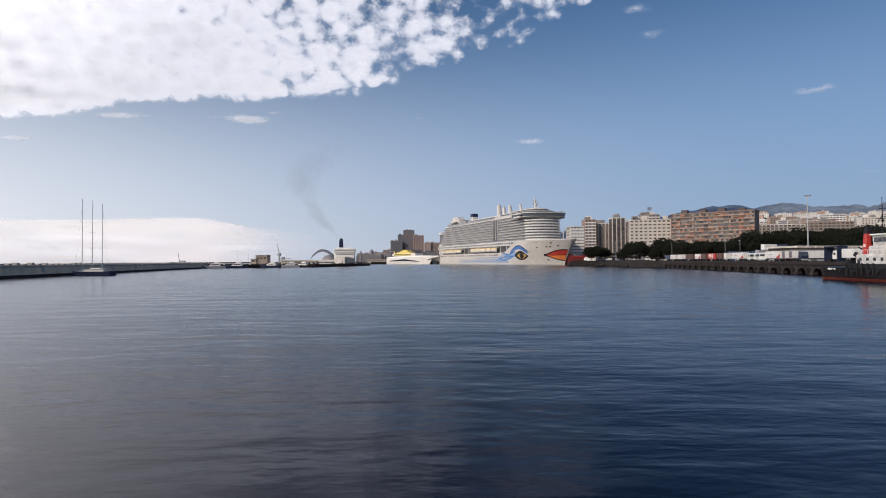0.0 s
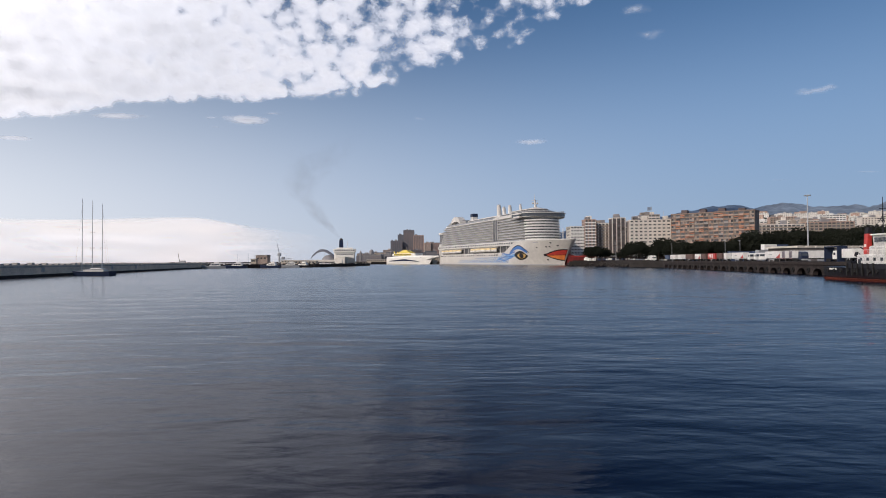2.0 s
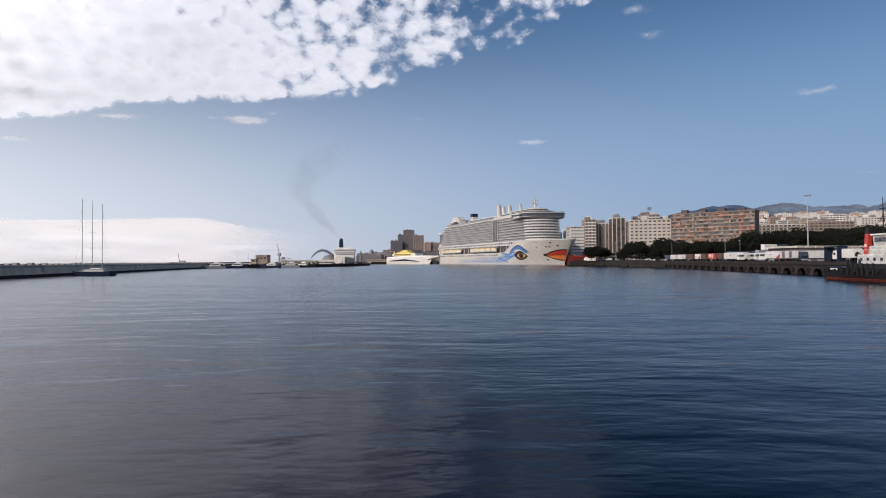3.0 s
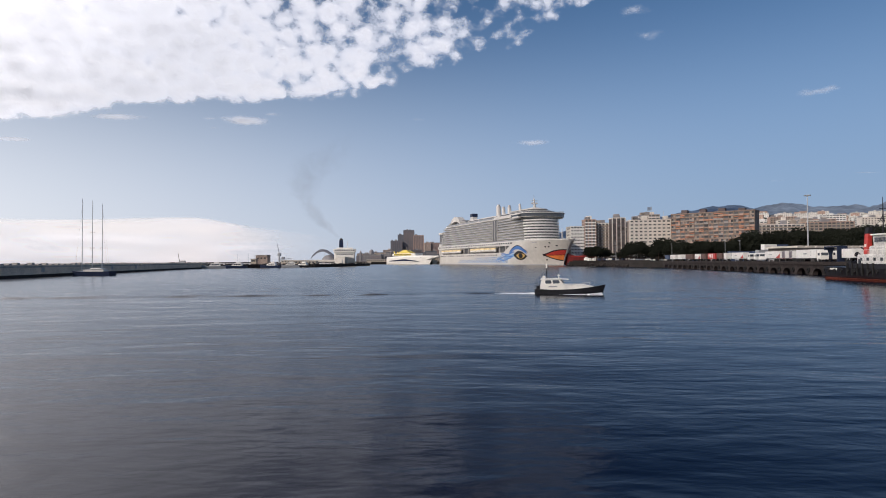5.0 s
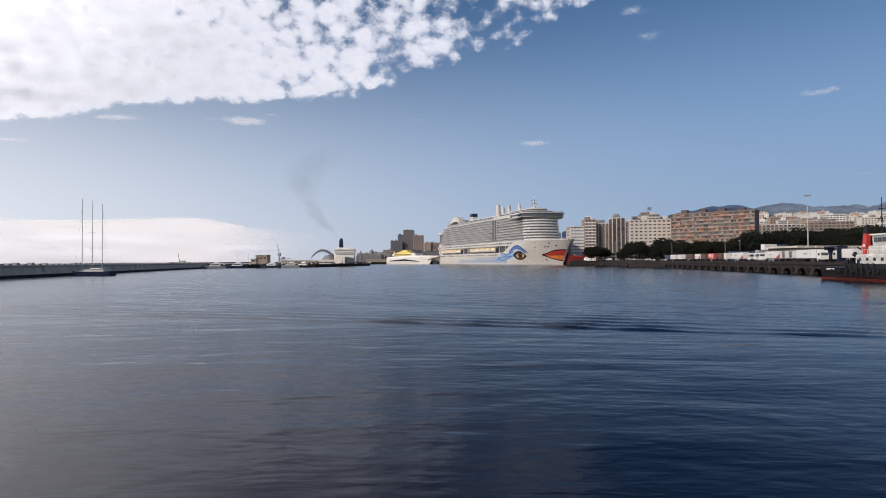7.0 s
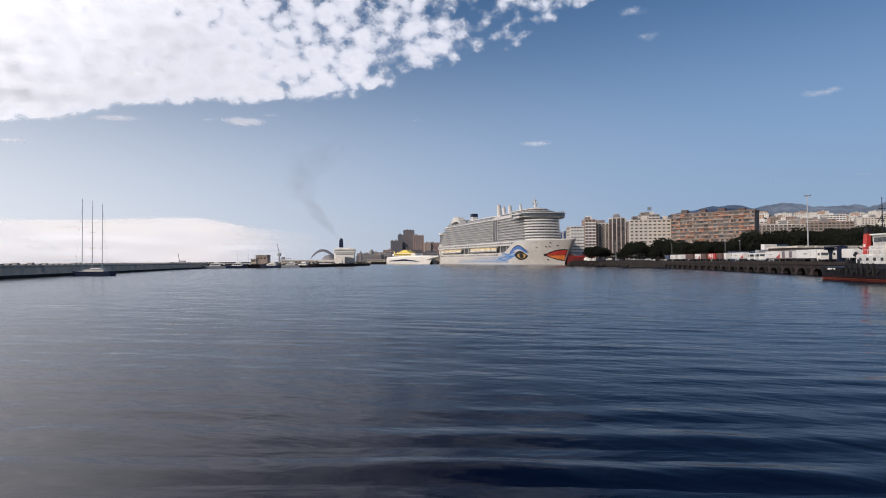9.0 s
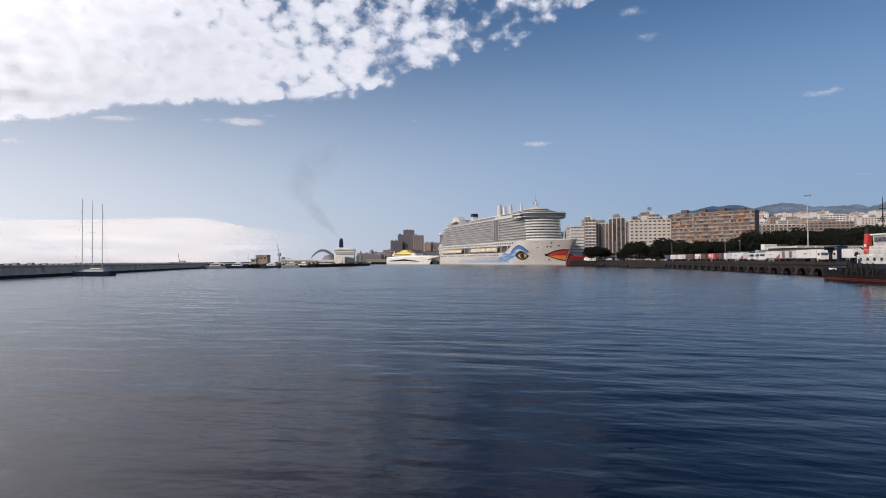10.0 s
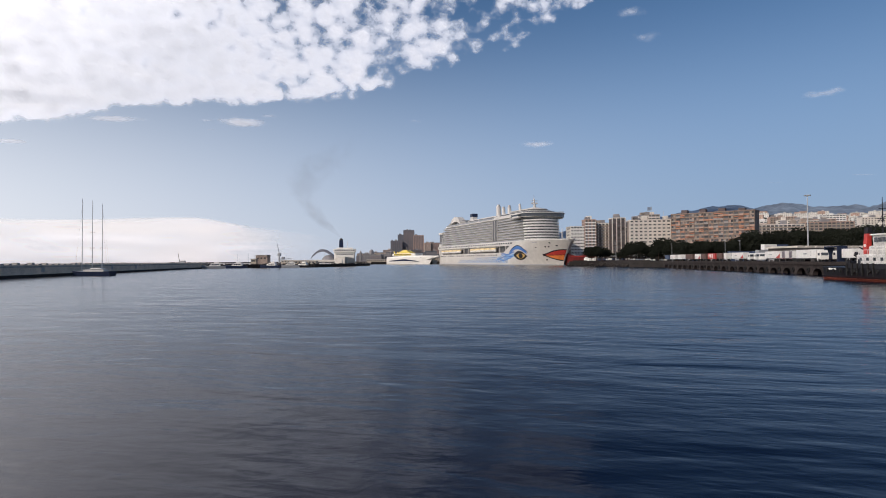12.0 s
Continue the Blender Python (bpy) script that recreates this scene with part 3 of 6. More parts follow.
    part("forward_dome", d, SHIPWHITE, ship)
    mast = part("mast", Geo().rod((263, 0, zb + 9), (261, 0, 73), 1.8, 0.5).rod((262, -3.6, 67), (262, 3.6, 67), 0.3).rod((262, -3.5, 70.5), (262, 3.5, 70.5), 0.25).rod((261.2, 0, 71), (261, 0, 77), 0.2), SHIPWHITE, ship)
    for y in (-2.8, 2.8):
        rd = Geo().dome(262, y, 67.2, 1.2, 1.2, 1.4, 10, 4)
        part("radar_dome", rd, SHIPWHITE, mast)
    # side screens of the sun deck and slides
    part("sun_deck", Geo().prism([(30, -19), (205, -19.5), (205, 19.5), (30, 19)], 53.1, 54.2), SHIPWHITE, ship)
    sc = Geo().box(34, 198, -19.4, -19.1, 54.2, 56.0)
    part("wind_screen", sc, RAILGLASS, ship)
    for k in range(12):
        part("screen_post", Geo().box(-0.25, 0.25, -0.3, 0.3, 0, 2.2), SHIPWHITE, ship, at=pose(36 + 14.5 * k, -19.2, 54.2))
    part("deck_house", Geo().bevel_box(100, 198, -13, 13, 54.2, 59.5, 1.2), SHIPWHITE, ship)
    part("deck_house_glass", Geo().box(104, 194, -13.25, -12.8, 55.6, 58.3), BALCONY, ship)
    for x, h, r in ((176, 74.5, 3.2), (190, 70.5, 2.4), (206, 71, 2.5), (233, 70, 1.7)):
        f = Geo().rod((x, -2, 58), (x - 1.5, -2, h - 2), r, r * 0.86, 14).rod((x - 1.5, -2, h - 2), (x - 1.6, -2, h), r * 0.7, r * 0.62, 14)
        part("funnel", f, SHIPWHITE, ship)
    sec = lambda t: [(62 - 20 * math.cos(t), y, 52 + r * math.sin(t)) for r, y in ((8.5, -17), (15.5, -17), (15.5, -8), (8.5, -8))]
    part("aft_arch", Geo().loft([sec(math.pi * k / 14) for k in range(15)]), SHIPWHITE, ship)
    part("aft_screen", Geo().prism([(46, -12), (78, -12), (78, 10), (46, 10)], 54, 62), RAILGLASS, ship)
    part("aft_funnel", Geo().bevel_box(87, 95, -4, 4, 54, 65.5, 0.8), SHIPWHITE, ship)
    part("funnel_cap", Geo().bevel_box(86.8, 95.2, -4.2, 4.2, 65.5, 70.0, 0.8), NAVY, ship)
    part("aft_slope", Geo().loft([[(14, -18, 50), (46, -18, 50), (46, -18, 60), (40, -18, 58)], [(14, 16, 50), (46, 16, 50), (46, 16, 60), (40, 16, 58)]]), GREY, ship)
    part("stern_terrace", Geo().prism(front_outline(0, 24, 19.5, 2), 13.5, 30), SHIPWHITE, ship)
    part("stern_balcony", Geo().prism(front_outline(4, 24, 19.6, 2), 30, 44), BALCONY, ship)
    part("stern_wing", Geo().bevel_box(3, 20, -21.5, 21.5, 44, 47.0, 0.6), SHIPWHITE, ship)

    # bow paint: eye
    brow = lambda x, lift, rise: lift + rise * math.sin(math.pi * clamp((x - 239) / 44))
    lid = lambda x: math.sin(math.pi * clamp((x - 252) / 27))
    decal(hull, "eye_brow", BLUE, 241, 279, lambda x: brow(x, 9.6, 7.6), lambda x: brow(x, 12.3, 8.4), 24, 4)
    decal(hull, "brow_line", BLACK, 243, 282, lambda x: brow(x, 12.2, 8.4), lambda x: brow(x, 12.9, 8.7), 24, 2, 0.14)
    decal(hull, "eye_line", BLACK, 253, 280, lambda x: 11.2 - 5.0 * lid(x) ** 0.8 - 0.06 * (x - 253), lambda x: 11.0 + 4.9 * lid(x) - 0.04 * (x - 253), 24, 4, 0.2)
    decal(hull, "eye_white", AMBER, 259, 275.5, lambda x: 10.4 - 3.3 * math.sin(math.pi * clamp((x - 258) / 18.5)), lambda x: 10.4 + 2.3 * math.sin(math.pi * clamp((x - 258) / 18.5)), 20, 4, 0.26)
    decal(hull, "iris", BLACK, 263.5, 271.5, lambda x: 10.3 - 3.0 * math.sqrt(clamp(1 - ((x - 267.5) / 4.1) ** 2)), lambda x: 10.3 + 2.4 * math.sqrt(clamp(1 - ((x - 267.5) / 4.1) ** 2)), 16, 4, 0.32)
    decal(hull, "eye_blue", LIGHTBLUE, 229, 255, lambda x: 6.6 + (x - 229) * 0.10, lambda x: 8.8 + (x - 229) * 0.16, 12, 3, 0.12)
    # bow paint: lips
    lip_top = lambda x: 10.4 + 4.4 * math.sin(math.pi * 0.62 * clamp((x - 304) / 26)) ** 1.2
    lip_low = lambda x: 10.4 - 5.2 * math.sin(math.pi * 0.55 * clamp((x - 304) / 22)) ** 1.1
    decal(hull, "lip_line", BLACK, 302, 331, lambda x: lip_low(x) - 1.1, lambda x: lip_top(x) + 1.1, 26, 6, 0.12)
    decal(hull, "upper_lip", RED, 304.5, 331, lambda x: 10.6, lip_top, 24, 4, 0.2)
    decal(hull, "lower_lip", ORANGE, 305.5, 331, lip_low, lambda x: 9.9, 24, 4, 0.2)
    # painted waves along the side: a pale band of scales that grows towards the eye
    rise = lambda x: clamp((x - 84) / 150)
    decal(hull, "painted_sea", PALEBLUE, 84, 238, lambda x: 1.9, lambda x: 3.4 + 3.6 * rise(x) + 0.5 * math.sin(x * 0.9), 90, 3, 0.06)
    for row in range(3):
        for k in range(24):
            x0 = 88 + 6.2 * k + 2.6 * (row % 2)
            top = 3.0 + 1.7 * row + 0.9 * rise(x0) * row
            if row == 2 and k < 9:
                continue
            arc = lambda x, x0=x0, top=top: top + 1.1 * math.sin(math.pi * clamp((x - x0) / 5.6)) - 0.9 * clamp((x - x0) / 5.6)
            decal(hull, "painted_wave", (BLUE, GREYPAINT, LIGHTBLUE, GREYPAINT)[(k * 3 + row) % 4], x0, x0 + 5.6, lambda x, b=arc: b(x) - 0.25, lambda x, b=arc, x0=x0: b(x) + 0.35 + 0.7 * rise(x0), 8, 1, 0.10 + 0.03 * (k % 2))
    for k in range(5):
        decal(hull, "painted_swoosh", (BLUE, LIGHTBLUE)[k % 2], 206 + 4 * k, 246 + 2 * k, lambda x, k=k: 4.2 + 1.5 * k + 0.055 * (x - 206) + 0.9 * math.sin((x - 206) * 0.21 + k), lambda x, k=k: 5.2 + 1.5 * k + 0.062 * (x - 206) + 1.0 * math.sin((x - 206) * 0.21 + k), 20, 2, 0.13 + 0.02 * k)
    # anchor recesses and bow openings, their shade put on as flat black patches
    for x, z in ((296, 18.2), (309, 18.6), (313, 18.6), (322, 19.5), (305, 5.5), (316, 22.4)):
        decal(hull, "mooring_port", BLACK, x - 1.0, x + 1.0, lambda x, z=z: z - 0.6, lambda x, z=z: z + 0.6, 2, 1, 0.1)
    part("foremast", Geo().rod((318, 0, 25), (318, 0, 37), 0.7, 0.35).rod((318, -2, 33), (318, 2, 33), 0.25), SHIPWHITE, ship)
    decal(hull, "name_bar", GREY, 292, 300, lambda x: 23.2, lambda x: 24.0, 8, 1, 0.12)
    return ship


SHIP = cruise_ship()

# ---- moored vessels ----
def hull_loft(L, B, top, draft=1.5, sheer=1.0, flare=0.25, stern=0.85, n=16, bow_power=2.2):
    """Stations of a displacement hull, bow along +x, midships at 0."""
    rings = []
    for i in range(n + 1):
        t = i / n
        x = -L / 2 + L * t
        k = clamp((1 - t) / 0.42)
        w = B / 2 * (1 - (1 - k) ** bow_power) * (stern + (1 - stern) * clamp(t / 0.3))
        w = max(w, 0.04)
        h = top + sheer * clamp((t - 0.45) / 0.55) ** 2 + sheer * 0.25 * clamp((0.25 - t) / 0.25)
        rake = 0.06 * L * clamp((t - 0.7) / 0.3)
        lo = [(x, w * 0.55, -draft), (x, w * (1 - flare * 0.6), 0.0), (x + rake * 0.6, w * (1 - flare * 0.3), h * 0.5), (x + rake, w, h)]
        rings.append([(a, -b, c) for a, b, c in lo] + [(a, b, c) for a, b, c in reversed(lo)])
    return Geo().loft(rings)


def windows_row(parent, x0, x1, n, y, z, w, h, face="y", material=None):
    me = (Geo().box(-w / 2, w / 2, -0.05, 0.05, -h / 2, h / 2) if face == "y" else Geo().box(-0.05, 0.05, -w / 2, w / 2, -h / 2, h / 2)).mesh("window", material or DARKGLASS)
    for k in range(n):
        t = (k + 0.5) / n
        part("window", me, DARKGLASS, parent, at=pose(x0 + (x1 - x0) * t, y, z) if face == "y" else pose(y, x0 + (x1 - x0) * t, z))


TUGWHITE = mat("worn_tug_white", (0.60, 0.58, 0.55), 0.5, vary=0.2, scale=1.2)


def tugboat():
    tug = thing("tugboat", pose(98.0, 122.5, 0.4, 0, 0, -92), "black harbour tug with red boot stripe and funnel", "tugboat")
    L, B = 33.0, 9.6
    hull = part("hull", hull_loft(L, B, 2.15, draft=2.4, sheer=1.0, flare=0.2), BLACK, tug)
    part("boot_stripe", hull_loft(L * 1.004, B * 1.012, 0.5, draft=0.6, sheer=0.1, flare=0.2), ANTIFOUL, hull, at=pose(0, 0, -0.8))
    tyre = Geo().rod((0, 0, 0), (0, -0.22, 0), 0.42, 0.36, 10).mesh("fender", RUBBER)
    for i in range(9):
        x = -L / 2 + 3 + i * 2.4
        k = clamp((1 - (x + L / 2) / L) / 0.42)
        w = B / 2 * (1 - (1 - k) ** 2.2)
        part("fender", tyre, RUBBER, tug, at=pose(x, -w + 0.02, 1.4))
    deck = part("deck_house", Geo().bevel_box(-5.6, 9.0, -3.3, 3.3, 2.0, 5.2, 0.3), TUGWHITE, tug)
    part("bulwark", Geo().box(-7.0, 11.0, -4.76, -4.6, 2.0, 3.1).box(-7.0, 11.0, 4.6, 4.76, 2.0, 3.1), BLACK, hull)
    for k in range(6):
        part("bulwark_stay", Geo().box(-6.6 + 1.7 * k, -6.2 + 1.7 * k, -4.95, -4.76, 0.4, 3.2), RUBBER, hull)
    part("door", Geo().box(-4.9, -4.0, -3.36, -3.28, 2.2, 4.1), DARKGLASS, deck)
    part("vent", Geo().rod((-6.6, -2.0, 2.0), (-6.6, -2.0, 4.9), 0.45, 0.4, 10).rod((-6.6, -2.0, 4.9), (-7.4, -2.0, 5.3), 0.5, 0.6, 10), BLACK, tug)
    windows_row(deck, -5, 8, 6, -3.33, 4.1, 0.7, 0.7)
    part("upper_deck", Geo().bevel_box(-2.4, 7.5, -2.7, 2.7, 5.2, 7.0, 0.25), TUGWHITE, tug)
    wh = part("wheelhouse", Geo().loft([[(-2.6, -2.2, 7.0), (2.6, -2.2, 7.0), (3.2, -1.4, 7.0), (3.2, 1.4, 7.0), (2.6, 2.2, 7.0), (-2.6, 2.2, 7.0)],
                                        [(-2.6, -2.4, 9.4), (3.0, -2.4, 9.4), (3.6, -1.5, 9.4), (3.6, 1.5, 9.4), (3.0, 2.4, 9.4), (-2.6, 2.4, 9.4)]]), TUGWHITE, tug, at=pose(1.2, 0, 0))
    windows_row(wh, -2.2, 2.6, 4, -2.36, 8.4, 1.0, 1.0)
    windows_row(wh, -1.8, 1.8, 3, -2.64, 8.4, 0.9, 0.9, "x")
    part("wheelhouse_roof", Geo().bevel_box(-3.0, 3.6, -2.8, 2.8, 9.4, 9.7, 0.1), WHITE, wh)
    for y in (-1.6,):
        fu = part("funnel", Geo().loft([[(-4.4 + a, y + b, 5.0) for a, b in ((-0.65, -0.55), (0.65, -0.55), (0.65, 0.55), (-0.65, 0.55))], [(-4.0 + a, y + b, 9.9) for a, b in ((-0.55, -0.45), (0.55, -0.45), (0.55, 0.45), (-0.55, 0.45))]]), RED, tug, "bright red funnel with black top")
        part("funnel_top", Geo().loft([[(-4.0 + a, y + b, 9.9) for a, b in ((-0.6, -0.5), (0.6, -0.5), (0.6, 0.5), (-0.6, 0.5))], [(-3.8 + a, y + b, 11.3) for a, b in ((-0.6, -0.4), (0.6, -0.4), (0.6, 0.4), (-0.6, 0.4))]]), BLACK, fu)
        part("funnel_mark", Geo().box(-4.55, -3.95, y - 0.60, y - 0.44, 6.9, 7.5), WHITE, fu)
    mast = part("mast", Geo().rod((-1.6, 0, 9.4), (-1.6, 0, 18.0), 0.17, 0.06).rod((-1.6, -1.3, 13.2), (-1.6, 1.3, 13.2), 0.07).rod((-1.6, -0.8, 15.4), (-1.6, 0.8, 15.4), 0.06), BLACK, tug)
    part("radar", Geo().box(-1.7, -1.5, -1.0, 1.0, 12.0, 12.25), WHITE, mast)
    part("mast_stay", Geo().rod((-1.6, 0, 14.0), (-2.6, -1.6, 9.7), 0.07).rod((-1.6, 0, 14.0), (-2.6, 1.6, 9.7), 0.07), BLACK, mast)
    part("winch", Geo().rod((-11.0, -1.2, 3.0), (-11.0, 1.2, 3.0), 0.7, n=12).box(-11.7, -10.3, -1.5, -1.2, 2.0, 3.7).box(-11.7, -10.3, 1.2, 1.5, 2.0, 3.7), BLACK, tug)
    part("deck_crane", Geo().rod((-8.8, 1.2, 2.0), (-8.8, 1.2, 6.2), 0.3, 0.22).rod((-8.8, 1.2, 6.0), (-10.4, 0.9, 6.9), 0.18), BLACK, tug)
    post = Geo().rod((0, 0, 0), (0, 0, 1.0), 0.05, n=5).mesh("rail_post", WHITE)
    for k in range(12):
        part("rail_post", post, WHITE, tug, at=pose(-7.8 + 1.5 * k, -3.2, 5.2))
    part("rail", Geo().rod((-7.9, -3.2, 6.2), (8.8, -3.2, 6.2), 0.05, n=5), WHITE, tug)
    for k in range(3):
        part("name_bar", Geo().box(-13.6 + 1.0 * k, -12.9 + 1.0 * k, -4.42, -4.2, 1.6, 2.0), WHITE, hull)
    return tug


TUG = tugboat()


def sailing_yacht():
    y = thing("sailing_yacht", pose(-134.3, 214, 0, 0, 0, 176), "long dark blue three-masted sailing yacht with bare masts", "yacht")
    L, B = 15.5, 5.2
    part("hull", hull_loft(L, B, 1.5, sheer=0.45, flare=0.2), NAVY, y)
    part("deck_house", Geo().bevel_box(-5.2, 3.2, -1.6, 1.6, 1.4, 2.3, 0.3), SHIPWHITE, y)
    part("cockpit_cover", Geo().bevel_box(-4.0, 0.5, -1.4, 1.4, 2.5, 2.95, 0.2), WHITE, y)
    for x, h, arms in ((4.6, 29.7, 0), (0.5, 28.9, 2), (-3.5, 27.6, 1)):
        m = Geo().rod((x, 0, 1.4), (x, 0, h), 0.15, 0.09)
        mast = part("mast", m, STEEL, y)
        for k in range(arms):
            z = 10.6 + 6.1 * k
            part("spreader", Geo().rod((x - 1.0, 0, z), (x + 1.0, 0, z), 0.09).rod((x - 0.3, -0.9, z), (x + 0.3, 0.9, z), 0.06), STEEL, mast)
    rig = Geo()
    for a, b in (((-3.5, 0, 26), (-6.4, 0, 2.6)), ((-3.5, 0, 20), (-5.6, 0, 2.6)), ((4.6, 0, 28), (7.4, 0, 2.8))):
        rig.rod(a, b, 0.025, n=4)
    part("rigging", rig, STEEL, y)
    return y


sailing_yacht()


def ferry():
    f = thing("car_ferry", pose(-113, 640, 0, 0, 0, -80), "white car ferry with dark red waterline", "ferry")
    L, B = 110.0, 24.0
    part("hull", hull_loft(L, B, 8.0, sheer=2.0), HULLWHITE, f)
    part("boot_stripe", hull_loft(L * 1.003, B * 1.01, 1.2, draft=1.0, sheer=0.1), DARKRED, f)
    part("superstructure", Geo().bevel_box(-50, 34, -11.2, 11.2, 7.8, 17.8, 1.0), WHITE, f)
    up = part("bridge", Geo().bevel_box(22, 36, -12.2, 12.2, 15.0, 18.6, 0.5), WHITE, f)
    windows_row(up, -11, 11, 9, 36.0, 17.2, 1.9, 1.2, "x")
    windows_row(f, -9, 9, 8, 34.05, 12.4, 1.4, 1.0, "x")
    windows_row(f, -46, 30, 24, -11.25, 12.4, 1.8, 1.1)
    part("upper_deck", Geo().bevel_box(-40, 20, -9, 9, 17.8, 20.4, 0.5), WHITE, f)
    fn = part("funnel", Geo().loft([[(-16 + a, b, 20) for a, b in ((-4, -2.6), (4, -2.6), (4, 2.6), (-4, 2.6))], [(-18 + a, b, 30) for a, b in ((-3, -2.2), (3, -2.2), (3, 2.2), (-3, 2.2))]]), NAVY, f, at=pose(0, -4, 0))
    part("funnel_top", Geo().dome(-18, 0, 30, 2.9, 2.1, 2.4, 10, 4), BLACK, fn)
    part("mast", Geo().rod((26, 3, 18), (26, 3, 28), 0.3, 0.12).rod((26, 1.5, 24), (26, 4.5, 24), 0.12), WHITE, f)
    part("bow_door", Geo().box(53.0, 54.5, -3, 3, 1.5, 8.0), GREY, f)
    return f


ferry()


def fast_ferry():
    f = thing("fast_ferry", pose(-51, 888, 0, 0, 0, -33), "white and yellow fast catamaran ferry", "ferry")
    for s in (-1, 1):
        part("float", hull_loft(82, 5, 6.0, sheer=1.0), WHITE, f, at=pose(0, s * 9, 0))
    section = lambda x, w, lo, hi: [(x, y, z) for y, z in ((-w, lo), (w, lo), (w * 1.02, hi - 2.0), (w * 0.9, hi), (-w * 0.9, hi), (-w * 1.02, hi - 2.0))]
    part("hull", Geo().loft([section(-40, 12, 1.5, 11.0), section(-22, 12, 2.0, 12.6), section(10, 12, 3.0, 13.4), section(28, 11, 5.0, 13.6), section(42, 7.5, 8.5, 13.4), section(52, 2.0, 11.6, 13.0)]), WHITE, f)
    # solid black block: the shade in the gap between the floats, put into a shape
    part("tunnel_shade", Geo().loft([[(22, y, z) for y, z in ((-6.4, -0.5), (6.4, -0.5), (6.4, 6.5), (-6.4, 6.5))], [(36, y, z) for y, z in ((-6.0, 0.2), (6.0, 0.2), (6.0, 8.0), (-6.0, 8.0))]]), BLACK, f, "black block standing in for the shaded gap between the floats")
    part("rub_rail", Geo().loft([section(-40.2, 12.2, 9.0, 9.9)[:2] + section(-40.2, 12.2, 9.9, 10)[1::-1], section(28, 11.3, 10.4, 11.2)[:2] + section(28, 11.3, 11.2, 12)[1::-1]]), GREY, f)
    for s in (-1, 1):
        part("hull_flash", Geo().loft([[(-34, s * 12.06, z) for z in (4.4, 5.6)] + [(-34, s * 12.25, z) for z in (5.6, 4.4)], [(-4, s * 12.06, z) for z in (5.0, 8.0)] + [(-4, s * 12.25, z) for z in (8.0, 5.0)], [(24, s * 12.06, z) for z in (4.2, 4.8)] + [(24, s * 12.25, z) for z in (4.8, 4.2)]]), NAVY, f)
    part("passenger_deck", Geo().bevel_box(-30, 16, -10.5, 10.5, 13.5, 17.0, 0.8), WHITE, f)
    part("deck_band", Geo().box(-26, 8, -10.7, -10.52, 13.9, 16.6), YELLOW, f)
    windows_row(f, -26, 8, 12, -10.75, 15.4, 1.8, 1.0)
    part("bridge", Geo().loft([[(-8 + a, b, 17) for a, b in ((-13, -8), (13, -8), (13, 8), (-13, 8))], [(-8 + a, b, 20) for a, b in ((-9, -6), (7, -6), (7, 6), (-9, 6))], [(-8 + a, b, 22.5) for a, b in ((-5, -4), (2, -4), (2, 4), (-5, 4))]]), YELLOW, f)
    for x in (-28, -22):
        part("funnel", Geo().rod((x, -6, 16), (x - 1, -6, 20), 1.3, 1.0), YELLOW, f)
    part("mast", Geo().rod((-8, 0, 22), (-8, 0, 28), 0.3, 0.1), WHITE, f)
    return f


fast_ferry()


def red_ship():
    r = thing("red_supply_ship", pose(138, 560, 0, 0, 0, 8), "dark red ship moored beside the cruise ship bow", "ship")
    part("hull", hull_loft(29, 9, 9.6, sheer=10.0, flare=0.35), DARKRED, r)
    part("stripe", Geo().box(-11, 2, -4.62, -4.4, 8.2, 8.9), RED, r)
    part("deck_house", Geo().bevel_box(-11, -6, -3, 3, 9.4, 10.8, 0.4), WHITE, r)
    return r


red_ship()


def white_tank(m):
    g = Geo().dome(0, 0, 1.4, 2.1, 2.1, 2.1, 14, 6).rod((0, 0, 0), (0, 0, 1.5), 2.1, 2.1, 14)
    g.smooth = True
    return single("buoy_dome", g, WHITE, "rounded white tank on the jetty", "tank", m=m)


white_tank(pose(121.5, 472, 4.1))


def marina_boat(m, k):
    b = thing("motor_yacht", m, "white motor yacht at the marina quay", "boat", "marina boats")
    part("hull", hull_loft(17, 4.8, 1.9, sheer=0.9), (GREY, NAVY, BLACK, GREY, NAVY)[k], b)
    c = part("cabin", Geo().loft([[(-5, -1.9, 1.8), (4, -1.6, 1.8), (4, 1.6, 1.8), (-5, 1.9, 1.8)], [(-4.4, -1.6, 4.0), (0.6, -1.3, 4.0), (0.6, 1.3, 4.0), (-4.4, 1.6, 4.0)]]), WHITE, b)
    part("cabin_window", Geo().box(-4, 1.4, -1.86, 1.86, 2.7, 3.4), DARKGLASS, c)
    part("flybridge", Geo().bevel_box(-4, -0.4, -1.3, 1.3, 4.0, 5.0, 0.3), WHITE, b)
    part("mast", Geo().rod((-2.4, 0, 5), (-2.8, 0, 8.4), 0.12, 0.05).rod((-2.6, -0.9, 6.6), (-2.6, 0.9, 6.6), 0.07), WHITE, b)
    return b


for k, (x, y, r) in enumerate(((-177, 430, 200), (-165, 444, 185), (-122, 482, 170), (-132, 478, 190), (-143, 462, 175))):
    marina_boat(pose(x, y, 0, 0, 0, r), k)


def sail_mast(m, h):
    b = thing("sailing_boat", m, "small white sailing boat with bare mast", "boat", "marina sailing boats")
    part("hull", hull_loft(10, 3.2, 1.2, sheer=0.4), WHITE, b)
    part("mast", Geo().rod((0.6, 0, 1.1), (0.6, 0, h), 0.1, 0.06).rod((0.3, -0.8, h * 0.6), (0.3, 0.8, h * 0.6), 0.04), STEEL, b)
    part("boom", Geo().rod((0.5, 0, 2.4), (-3.6, 0, 2.5), 0.09), STEEL, b)
    return b


